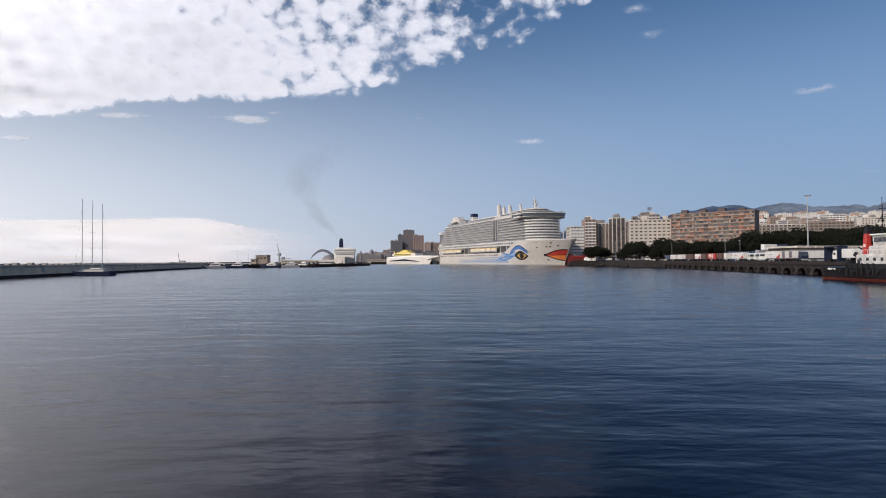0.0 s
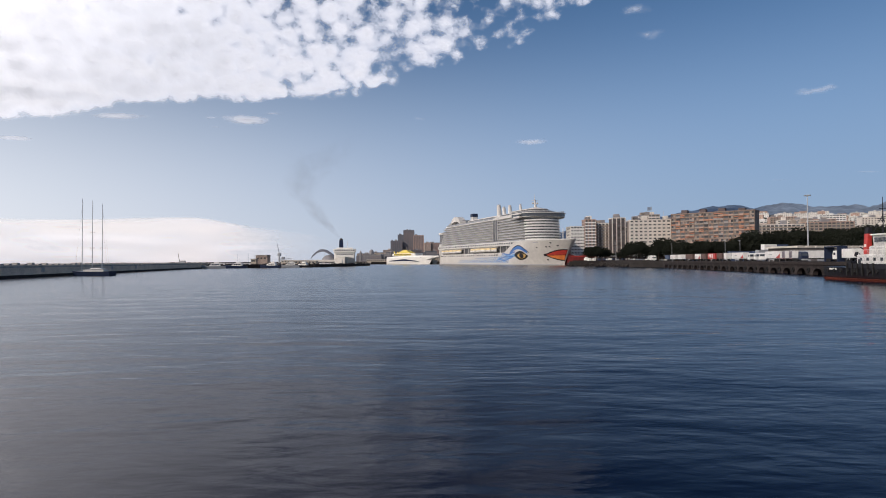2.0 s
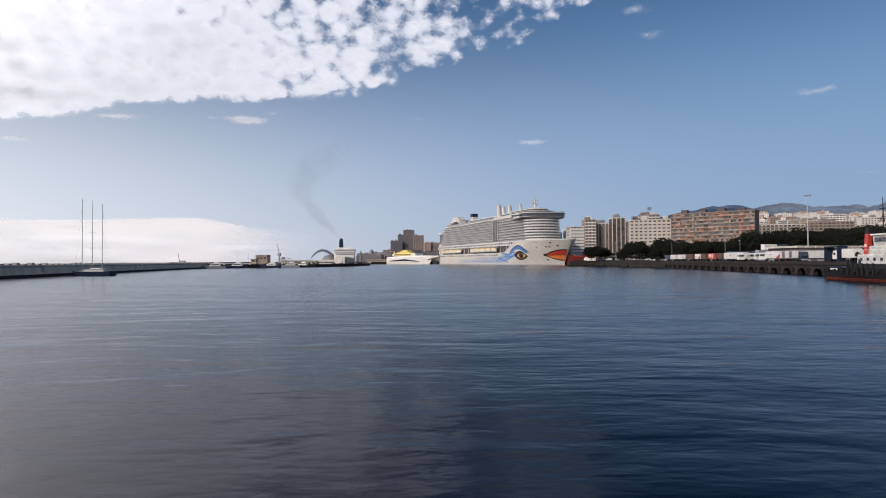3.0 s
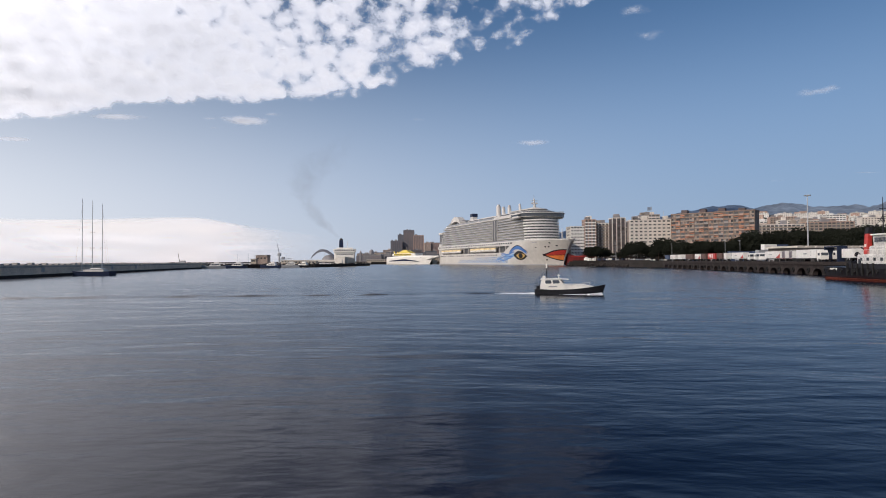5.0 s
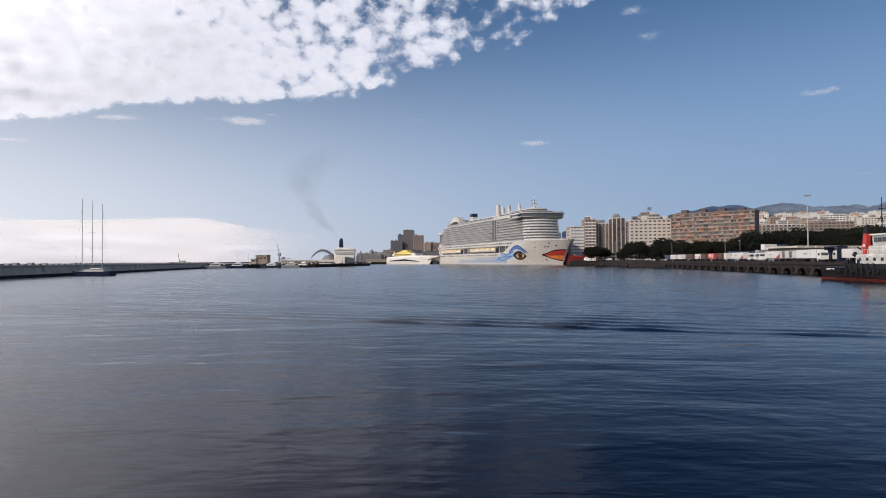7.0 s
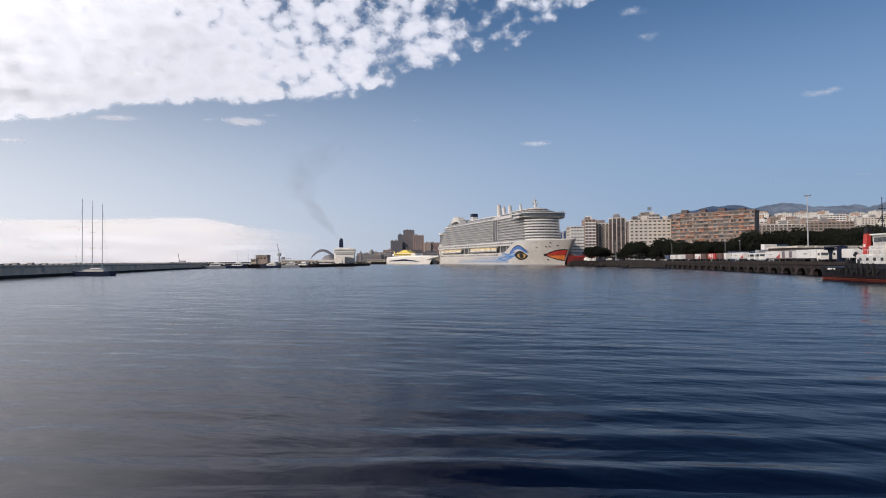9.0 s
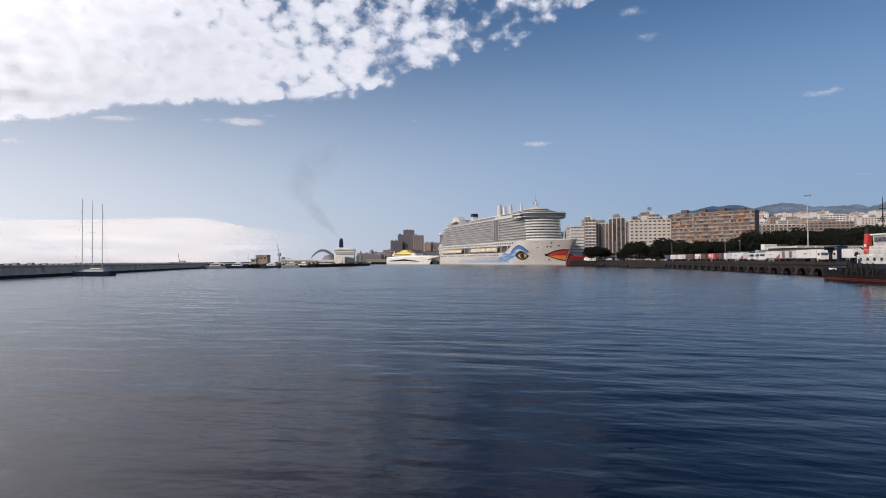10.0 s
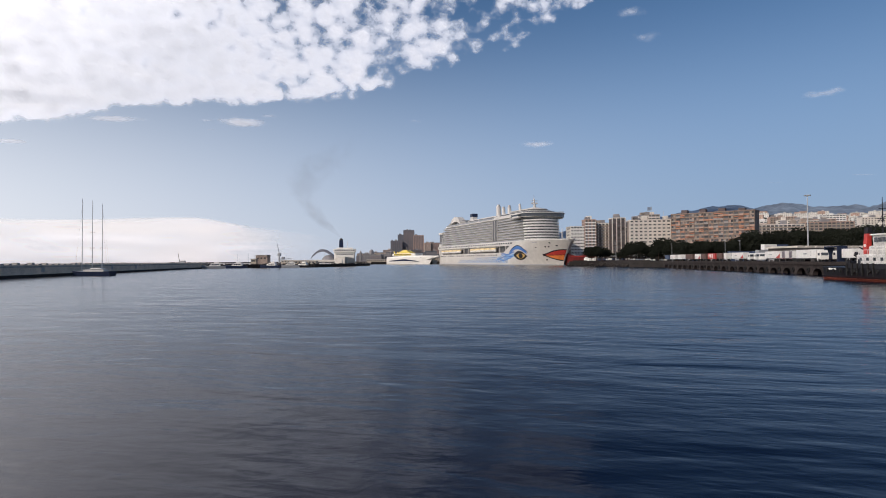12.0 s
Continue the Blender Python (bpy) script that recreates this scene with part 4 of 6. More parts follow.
rm = random.Random(21)
for k in range(15):
    t = k / 14
    sail_mast(pose(-206 + 108 * t + rm.uniform(-3, 3), 560 + 60 * t + rm.uniform(-14, 14), 1.5, 0, 0, rm.uniform(0, 360)), rm.uniform(9, 15))


# ---- marina sheds, cranes ----
def block_shed(name, m, w, d, h, material, label):
    b = thing(name, m, label, "building")
    part("wall", Geo().box(-w / 2, w / 2, -d / 2, d / 2, 0, h), material, b)
    part("roof", Geo().bevel_box(-w / 2 - 0.3, w / 2 + 0.3, -d / 2 - 0.3, d / 2 + 0.3, h, h + 0.5, 0.1), CONCRETE, b)
    n = max(2, int(w / 3.2))
    windows_row(b, -w / 2 + 0.6, w / 2 - 0.6, n, -d / 2 - 0.02, h * 0.72, 1.6, 1.2)
    return b


BROWNWALL = mat("brown_render", (0.33, 0.255, 0.215), 0.85, vary=0.2)
TAN = mat("tan_render", (0.42, 0.36, 0.29), 0.85, vary=0.15)
block_shed("harbour_office", pose(-157, 486, 2.2), 10, 9, 8.2, BROWNWALL, "brown flat-roofed harbour office")
block_shed("harbour_office", pose(-163.5, 484, 2.2), 4.5, 8, 5.0, TAN, "small tan harbour office")
for x, y, w, h in ((-170, 640, 30, 4), (-128, 520, 20, 3.0), (-112, 945, 34, 5.4), (-4, 950, 20, 7)):
    block_shed("quay_shed", pose(x, y, 2.2 if x < -100 else 3.4), w, 10, h, TAN, "long low tan quay shed")


def harbour_crane(m, h, label):
    c = thing("harbour_crane", m, label, "crane")
    part("tower", Geo().rod((0, 0, 0), (0, 0, h * 0.45), 0.9, 0.6, 6), STEEL, c)
    part("cab", Geo().bevel_box(-1.4, 1.4, -1.2, 1.2, h * 0.42, h * 0.54, 0.2), GREY, c)
    part("jib", Geo().rod((0, 0, h * 0.5), (-2.0, 0, h), 0.45, 0.2, 5), GREY, c)
    part("arm", Geo().rod((-1, 0, h * 0.26), (11, 0, h * 0.28), 0.5, 0.3, 5), STEEL, c)
    part("counterweight", Geo().bevel_box(2.0, 4.6, -1.4, 1.4, h * 0.28, h * 0.36, 0.2), GREY, c)
    return c


harbour_crane(pose(-144, 490, 2.2), 19, "grey mobile harbour crane with raised jib")
cr = thing("slipway_crane", pose(-191, 404, 4.3), "thin dark crane jib on the breakwater end", "crane")
part("jib", Geo().rod((0, 0, 0), (-1.4, 0, 8.6), 0.28, 0.15, 5), BLACK, cr)
part("cab", Geo().bevel_box(0.6, 4.2, -1, 1, 0, 1.9, 0.3), GREY, cr)


# ---- quay goods ----
def wheel_geo(r=0.5, w=0.32):
    return Geo().rod((0, -w / 2, 0), (0, w / 2, 0), r, r, 12)


TYRE = wheel_geo().mesh("wheel", RUBBER)
TRAILERWHITE = mat("trailer_white", (0.74, 0.72, 0.68), 0.45, vary=0.07, scale=0.5)


def trailer(m, L=13.4, body=None, flash=True, label="white box semi-trailer with red corner flash"):
    t = thing("semi_trailer", m, label, "trailer", "parked trailers")
    part("body", Geo().bevel_box(-L / 2, L / 2, -1.27, 1.27, 1.2, 4.0, 0.05), body or TRAILERWHITE, t)
    part("chassis", Geo().box(-L / 2 + 0.3, L / 2 - 0.3, -0.5, 0.5, 0.85, 1.2), BLACK, t)
    part("underrun_guard", Geo().box(-L / 2 + 4, L / 2 - 4.5, 1.1, 1.16, 0.45, 1.0), GREY, t)
    for s in (-1, 1):
        part("landing_leg", Geo().box(-0.1, 0.1, -0.1, 0.1, 0, 1.2), STEEL, t, at=pose(L / 2 - 3.2, s * 0.8, 0))
    for k in range(3):
        for s in (-1, 1):
            part("wheel", TYRE, RUBBER, t, at=pose(-L / 2 + 1.8 + 1.31 * k, s * 1.05, 0.5))
    if flash:
        part("corner_flash", Geo().loft([[(-L / 2 + 0.1, y, z) for y, z in ((1.28, 1.3), (1.31, 1.3), (1.31, 2.9), (1.28, 2.9))], [(-L / 2 + 3.4, y, z) for y, z in ((1.28, 1.3), (1.31, 1.3), (1.31, 1.4), (1.28, 1.4))]]), RED, t)
        for k in range(3):
            part("lettering_bar", Geo().box(0.2 + 1.0 * k, 0.9 + 1.0 * k, 1.28, 1.31, 2.5, 2.9), GREY, t)
    if body is RED:                              # white panels let into the red curtain
        for k in range(3):
            part("side_panel", Geo().box(-L / 2 + 3.6 + 2.3 * k, -L / 2 + 5.0 + 2.3 * k, 1.27, 1.32, 1.5 + 0.3 * k, 3.7), TRAILERWHITE, t)
    rib = Geo()
    for k in range(int(L / 1.2)):
        rib.box(-L / 2 + 0.6 + 1.2 * k, -L / 2 + 0.68 + 1.2 * k, 1.27, 1.285, 1.25, 3.95)
    part("panel_rib", rib, body or TRAILERWHITE, t)
    return t


# each: distance along the quay of its middle, length, paint, flash
BLUEBOX = mat("blue_container", (0.06, 0.09, 0.16), 0.55, vary=0.2)
BROWN = mat("brown_container", (0.13, 0.075, 0.06), 0.6, vary=0.25)
for s, L, body, fl, lab in ((43.0, 6.4, TRAILERWHITE, False, "short white box trailer"),
                            (94.4, 13.4, TRAILERWHITE, True, ""),
                            (130.0, 13.6, TRAILERWHITE, True, ""),
                            (145.5, 3.2, TRAILERWHITE, False, "short white box trailer"),
                            (153.0, 8.0, BROWN, False, "plain rusty brown box trailer"),
                            (164.5, 11.0, RED, True, "red and white curtain-sided trailer on the quay"),
                            (177.5, 7.5, BROWN, False, "plain rusty brown box trailer"),
                            (187.5, 9.0, TRAILERWHITE, True, "white and red box trailer"),
                            (203.5, 13.0, BROWN, False, "plain rusty brown box trailer"),
                            (222.0, 8.0, TRAILERWHITE, False, "short white box trailer"),
                            (238.0, 12.0, TRAILERWHITE, False, "plain white box trailer"),
                            (252.0, 9.0, BLUEBOX, False, "dark blue box trailer")):
    trailer(on_quay(s, 9.0, 4.14), L, body, fl, lab or "white box semi-trailer with red corner flash")


def trailer_end(m):
    """A parked trailer that shows its rear: frame, two doors with locking bars, lamps."""
    t = thing("semi_trailer", m, "white box trailer with dark rear doors towards the quay edge", "trailer", "parked trailers")
    part("body", Geo().bevel_box(-1.27, 1.27, -12.0, 0.0, 1.2, 4.0, 0.05), TRAILERWHITE, t)
    part("chassis", Geo().box(-0.5, 0.5, -11.6, -0.3, 0.85, 1.2), BLACK, t)
    for x in (-0.62, 0.62):
        door = part("rear_door", Geo().box(x - 0.57, x + 0.57, -0.01, 0.05, 1.35, 3.85), REARDOOR, t)
        part("locking_bar", Geo().rod((x - 0.2, 0.08, 1.4), (x - 0.2, 0.08, 3.8), 0.03, n=6), STEEL, door)
        part("tail_lamp", Geo().box(x - 0.3, x + 0.3, 0.0, 0.06, 1.02, 1.14), RED, t)
    part("bumper", Geo().box(-1.2, 1.2, -0.1, 0.0, 0.45, 0.6), BLACK, t)
    for k in range(3):
        for x in (-1.05, 1.05):
            part("wheel", TYRE, RUBBER, t, at=pose(x, -1.8 - 1.31 * k, 0.5, 0, 0, 90))
    return t


REARDOOR = mat("grey_rear_door", (0.16, 0.14, 0.16), 0.5, vary=0.2)
for s, d in ((84.6, 7.7), (80.4, 8.3)):
    trailer_end(on_quay(s, d, 4.14))


def lorry(m):
    t = thing("lorry", m, "white lorry cab under a dark loading frame", "lorry")
    cab = part("cab", Geo().loft([[(-1.1, -1.2, 0.8), (1.2, -1.2, 0.8), (1.2, 1.2, 0.8), (-1.1, 1.2, 0.8)], [(-1.1, -1.2, 2.2), (1.2, -1.2, 2.2), (1.2, 1.2, 2.2), (-1.1, 1.2, 2.2)],
                                  [(-1.1, -1.1, 3.5), (0.9, -1.1, 3.5), (0.9, 1.1, 3.5), (-1.1, 1.1, 3.5)]]), WHITE, t)
    part("side_window", Geo().box(-0.4, 0.7, 1.16, 1.22, 2.1, 2.9), DARKGLASS, cab)
    part("windscreen", Geo().box(-1.18, -1.1, -1.0, 1.0, 2.0, 3.0), DARKGLASS, cab)
    part("bumper", Geo().bevel_box(-1.35, -1.0, -1.2, 1.2, 0.4, 0.95, 0.08), NAVY, t)
    part("chassis", Geo().box(-1, 5, -0.45, 0.45, 0.6, 0.9), BLACK, t)
    for x in (-0.4, 3.2, 4.4):
        for s in (-1, 1):
            part("wheel", TYRE, RUBBER, t, at=pose(x, s * 1.02, 0.5))
    part("loading_frame", Geo().box(-2.2, -1.9, -1.5, 1.5, 0, 4.9).box(5.2, 5.5, -1.5, 1.5, 0, 4.9).box(-2.2, 5.5, -1.5, 1.5, 4.6, 5.0), NAVY, t)
    return t


def box_lorry(m):
    t = thing("box_lorry", m, "white articulated box lorry driving along the quay", "lorry")
    part("box", Geo().bevel_box(-8.2, 4.8, -1.27, 1.27, 1.15, 4.0, 0.06), TRAILERWHITE, t)
    cab = part("cab", Geo().loft([[(5.2, -1.2, 0.7), (7.6, -1.2, 0.7), (7.6, 1.2, 0.7), (5.2, 1.2, 0.7)], [(5.2, -1.2, 2.1), (7.6, -1.2, 2.1), (7.6, 1.2, 2.1), (5.2, 1.2, 2.1)],
                                  [(5.2, -1.1, 3.7), (7.1, -1.1, 3.7), (7.1, 1.1, 3.7), (5.2, 1.1, 3.7)]]), WHITE, t)
    part("side_window", Geo().box(5.9, 7.0, -1.23, -1.12, 2.0, 2.8), DARKGLASS, cab)
    part("windscreen", Geo().box(7.42, 7.6, -1.0, 1.0, 2.0, 2.9), DARKGLASS, cab)
    part("chassis", Geo().box(-7.8, 7.0, -0.5, 0.5, 0.7, 1.1), BLACK, t)
    for x in (-6.6, -5.3, -4.0, 4.2, 6.6):
        for s in (-1, 1):
            part("wheel", TYRE, RUBBER, t, at=pose(x, s * 1.05, 0.5))
    part("lettering_bar", Geo().box(-3.0, -0.9, -1.31, -1.28, 2.4, 2.9), GREY, t)
    part("painted_arc", Geo().loft([[(1.0 + 0.9 * math.cos(a), -1.31 + 0.03 * k, 2.6 + 1.0 * math.sin(a)) for a in (-1.0, -0.5, 0, 0.5, 1.0)] + [(1.0 + 0.8 * math.cos(a), -1.31 + 0.03 * k, 2.6 + 0.9 * math.sin(a)) for a in (1.0, 0.5, 0, -0.5, -1.0)] for k in (0, 1)]), GREY, t)
    return t


LORRY = box_lorry(on_quay(300, 4.0, 4.14, 180))
lorry(on_quay(49.5, 8.6, 4.14))


def tractor_unit(m, paint, label):
    t = thing("tractor_unit", m, label, "lorry", "parked tractor units")
    cab = part("cab", Geo().loft([[(-1.1, y, 0.8), (1.1, y, 0.8), (1.2, y, 2.0), (1.0, y * 0.95, 3.2), (-0.4, y * 0.92, 3.6), (-1.1, y * 0.95, 3.5)] for y in (-1.2, 1.2)]), paint, t)
    for y in (-1.21, 1.15):
        part("side_window", Geo().box(0.0, 0.9, y, y + 0.06, 2.0, 2.8), DARKGLASS, cab)
    part("windscreen", Geo().loft([[(1.22, y, 2.05), (1.06, y * 0.95, 3.0), (1.02, y * 0.95, 3.0), (1.16, y, 2.05)] for y in (-1.0, 1.0)]), DARKGLASS, cab)
    part("bumper", Geo().bevel_box(0.9, 1.35, -1.2, 1.2, 0.4, 0.95, 0.08), GREY, t)
    part("chassis", Geo().box(-4.6, 0.6, -0.45, 0.45, 0.6, 0.95), BLACK, t)
    for x in (0.2, -3.0, -4.2):
        for y in (-1.02, 1.02):
            part("wheel", TYRE, RUBBER, t, at=pose(x, y, 0.5))
    return t


for s, turn, paint, lab in ((117.5, 180, TRAILERWHITE, "white tractor unit parked between trailers"), (111.0, 180, TRAILERWHITE, "white tractor unit parked between trailers"),
                            (106.0, 150, TRAILERWHITE, "white tractor unit parked askew"), (72.5, 180, NAVY, "dark blue tractor unit parked between trailers")):
    tractor_unit(on_quay(s, 9.0, 4.14, turn), paint, lab)


def container(m, material, label, a=6.0):
    c = thing("shipping_container", m, label, "container", "stacked containers")
    part("body", Geo().box(-a, a, -1.2, 1.2, 0.05, 2.5), material, c)
    fr = Geo()
    for x in (-a - 0.05, a - 0.07):
        for y in (-1.24, 1.12):
            fr.box(x, x + 0.12, y, y + 0.12, 0, 2.59)
    for y, z in ((-1.24, 2.49), (1.14, 2.49), (-1.24, 0), (1.14, 0)):
        fr.box(-a - 0.05, a + 0.05, y, y + 0.1, z, z + 0.1)
    part("frame", fr, material, c)
    rb = Geo()
    for k in range(int(a * 4.6)):
        rb.box(-a + 0.2 + 0.42 * k, -a + 0.4 + 0.42 * k, 1.2, 1.235, 0.12, 2.5)
    part("corrugation", rb, material, c)
    return c


for i, (x, y, z, mt, lab) in enumerate(((156, 262, 0, GREY, "grey steel shipping container"), (156, 262, 2.6, BLUEBOX, "dark blue steel shipping container"), (156, 262, 5.2, BLUEBOX, "dark blue steel shipping container"),
                            (151, 258, 5.22, TRAILERWHITE, "white steel shipping container"), (151, 258, 0, BLUEBOX, "dark blue steel shipping container"),
                            (151, 258, 2.61, GREY, "grey steel shipping container"))):
    container(pose(x, y, 4.12 + z, 0, 0, 186 + (i % 3)), mt, lab, 3.0 if mt is TRAILERWHITE else 6.0)


for x, y, z in ((152, 296, 0), (164.5, 297, 0), (177, 298, 0), (158, 296.5, 2.6), (171, 297.5, 2.6)):
    container(pose(x, y, 4.12 + z, 0, 0, 184), BLUEBOX, "dark blue steel shipping container")


SHEDWALL = mat("dim_shed_wall", (0.15, 0.13, 0.12), 0.85, vary=0.2, scale=0.5)
SHEDROOF = mat("pale_shed_roof", (0.56, 0.50, 0.42), 0.8, vary=0.15, scale=0.5)


def quay_shed():
    s = thing("harbour_shed", pose(172, 240, 4.1, 0, 0, 12), "long low harbour shed with pale scalloped roof", "building")
    part("wall", Geo().box(-30, 32, -8, 8, 0, 5.5), SHEDWALL, s)
    for k in range(14):
        x = -29 + 4.5 * k
        g = Geo().loft([[(x + 2.2 * math.cos(a), y, 5.5 + 0.9 * math.sin(a)) for a in [math.pi * j / 8 for j in range(9)]] for y in (-8.4, 8.4)])
        part("roof_vault", g, SHEDROOF, s)
    door = Geo().box(-1.5, 1.5, -0.1, 0.1, 0, 3.6).mesh("door", GREY)
    for k in range(9):
        part("door", door, GREY, s, at=pose(-26 + 6.4 * k, -8.05, 0))
    return s


quay_shed()


def light_mast(m, h=28.0):
    l = thing("light_mast", m, "tall galvanised floodlight mast", "street lamp", "quay light masts")
    part("pole", Geo().rod((0, 0, 0), (0, 0, h), 0.30, 0.15, 10), STEEL, l)
    part("base", Geo().bevel_box(-0.9, 0.9, -0.9, 0.9, 0, 0.7, 0.1), CONCRETE, l)
    part("crown", Geo().rod((-0.95, 0, h), (0.95, 0, h), 0.12).rod((0, -0.95, h), (0, 0.95, h), 0.12), STEEL, l)
    lamp = Geo().box(-0.32, 0.32, -0.28, 0.28, -0.28, 0.12).mesh("floodlight", GREY)
    for k in range(6):
        a = math.pi * 2 * k / 6
        part("floodlight", lamp, GREY, l, at=pose(0.95 * math.cos(a), 0.95 * math.sin(a), h + 0.2, 0, 0, math.degrees(a)))
    return l


light_mast(pose(151.5, 231, 4.1), 27.2)


def street_lamp(m, h):
    l = thing("street_lamp", m, "slim grey street lamp on the quay", "street lamp", "street lamps")
    part("pole", Geo().rod((0, 0, 0), (0, 0, h), 0.16, 0.09, 7), STEEL, l)
    part("lamp_head", Geo().bevel_box(-1.1, 0.3, -0.2, 0.2, h, h + 0.22, 0.06), GREY, l)
    return l


for x, y, h in ((131, 422, 14), (152, 436, 13), (148, 360, 11), (152, 300, 11), (176, 330, 12)):
    street_lamp(pose(x, y, 4.1), h)


def parked_car(m, material, label):
    c = thing("car", m, label, "car", "cars parked behind the jetty")
    prof = [(-2.1, 0.35), (2.1, 0.35), (2.1, 0.85), (1.3, 0.95), (0.7, 1.45), (-1.3, 1.45), (-1.9, 0.95), (-2.1, 0.9)]
    body = part("body", Geo().loft([[(x, y, z) for x, z in prof] for y in (-0.85, 0.85)]), material, c)
    part("side_glass", Geo().loft([[(x, y, z) for x, z in ((-1.55, 0.98), (1.05, 0.98), (0.62, 1.38), (-1.2, 1.38))] for y in (-0.87, 0.87)]), DARKGLASS, body)
    for x in (-1.3, 1.3):
        for s in (-1, 1):
            part("wheel", CARWHEEL, RUBBER, c, at=pose(x, s * 0.78, 0.33))
    return c


CARWHEEL = wheel_geo(0.33, 0.22).mesh("wheel", RUBBER)
rc = random.Random(5)
for k in range(26):
    mt, lab = rc.choice(((WHITE, "white parked car"), (WHITE, "white parked car"), (GREY, "grey parked car"), (BLACK, "black parked car"), (STEEL, "silver parked car")))
    parked_car(pose(142 + 2.9 * (k % 13) + rc.uniform(-.3, .3), 408 + 14 * (k // 13) + rc.uniform(-1, 1), 4.1, 0, 0, 90 + rc.uniform(-4, 4)), mt, lab + " on the harbour apron")


# ---- raised avenue behind the jetty ----
AVENUE = [(136, 470), (152, 462), (178, 455), (206, 447)]
avenue = thing("avenue_terrace", pose(0, 0, 0), "raised avenue with a dark retaining wall", "road", kind="structure")
part("retaining_wall", strip(AVENUE, 0.0, 0.6, 3.6, 8.0), DARKCONC, avenue)
part("roadway", strip(AVENUE, 0.6, 14.0, 3.6, 7.3), ASPHALT, avenue)
ra = random.Random(12)
for k in range(22):
    t = 2.95 * (k + 0.5) / 22
    i = int(t)
    p, q = Vector(AVENUE[i]), Vector(AVENUE[i + 1])
    at = p.lerp(q, t - i) + Vector((0.3, 1.0)) * ra.uniform(3.0, 8.0)
    mt, lab = ra.choice(((WHITE, "white parked car"), (GREY, "grey parked car"), (BLACK, "black parked car"), (STEEL, "silver parked car")))
    parked_car(pose(at.x, at.y, 7.31, 0, 0, ra.choice((-16, 164)) + ra.uniform(-6, 6)), mt, lab + " on the raised avenue")
for s, d in ((262, 30), (275, 34)):
    container(on_quay(s, d, 4.12, 4), BLUEBOX, "dark blue steel shipping container")


# ---- trees ----
def parked_van(m, material, label):
    v = thing("van", m, label, "van", "vans parked on the jetty")
    body = part("body", Geo().loft([[(-2.7, y, 0.4), (2.6, y, 0.4), (2.65, y, 1.15), (1.75, y * 0.95, 1.4), (1.15, y * 0.9, 2.45), (-2.65, y * 0.9, 2.5)] for y in (-0.98, 0.98)]), material, v)
    part("windscreen", Geo().loft([[(1.2, y, 2.36), (1.7, y, 1.46), (1.76, y, 1.46), (1.26, y, 2.36)] for y in (-0.84, 0.84)]), DARKGLASS, body)
    for y in (-0.97, 0.93):
        part("side_window", Geo().box(0.35, 1.15, y, y + 0.04, 1.5, 2.2), DARKGLASS, body)
    for x in (-1.8, 1.7):
        for y in (-0.9, 0.9):
            part("wheel", Geo().rod((x, y - 0.12, 0.36), (x, y + 0.12, 0.36), 0.36, n=12), RUBBER, v)
    return v


rv = random.Random(8)
for k in range(13):
    mt, lab = rv.choice(((WHITE, "white delivery van parked on the jetty"), (WHITE, "white delivery van parked on the jetty"), (GREY, "grey delivery van parked on the jetty"), (NAVY, "dark blue delivery van parked on the jetty")))
    parked_van(pose(121 + 3.6 * k + rv.uniform(-.6, .6), 461 - 1.2 * k + rv.uniform(-1, 1), 4.1, 0, 0, rv.choice((84, 96, 176, 268))), mt, lab)


def tree_meshes(h, r, seed):
    rnd = random.Random(seed)
    trunk = Geo().rod((0, 0, -0.2), (0.2, 0.1, h * 0.4), 0.035 * h, 0.022 * h, 7)
    lobes = []
    for k in range(9):
        a = rnd.random() * 6.28
        d = r * rnd.uniform(0.15, 0.7)
        z = h * rnd.uniform(0.45, 0.88)
        lobes.append((d * math.cos(a), d * math.sin(a), z, r * rnd.uniform(0.32, 0.55)))
        trunk.rod((0.2, 0.1, h * 0.36), (d * math.cos(a), d * math.sin(a), z), 0.014 * h, 0.005 * h, 5)
    g = Geo()
    for x, y, z, q in lobes:
        for k in range(330):
            v = Vector((rnd.gauss(0, 1), rnd.gauss(0, 1), rnd.gauss(0, 1))).normalized() * q * rnd.uniform(0.55, 1.08)
            c = Vector((x + v.x, y + v.y, z + v.z * 0.72))
            s = rnd.uniform(0.20, 0.46) * (h / 14)
            rot = Euler((rnd.random() * 6, rnd.random() * 6, rnd.random() * 6)).to_matrix()
            i = len(g.v)
            for p in ((-s, -s * 0.5, 0), (s, -s * 0.6, 0.1 * s), (s * 0.7, s * 0.6, 0), (-s * 0.6, s * 0.7, 0.25 * s)):
                g.v.append(tuple(c + rot @ Vector(p)))
            g.f.append((i, i + 1, i + 2, i + 3))
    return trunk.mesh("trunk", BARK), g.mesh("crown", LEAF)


TREES = [tree_meshes(14, 6.2, 1), tree_meshes(16, 7.5, 2), tree_meshes(11, 5.6, 3), tree_meshes(13, 7.0, 4)]


def tree(x, y, z, k, s=1.0, turn=0.0):
    t = thing("tree", pose(x, y, z, 0, 0, turn), "dense dark green harbour-side tree", "tree", "avenue trees")
    t.scale = (s, s, s)
    part("trunk", TREES[k][0], BARK, t)
    part("crown", TREES[k][1], LEAF, t)
    return t


rt = random.Random(17)
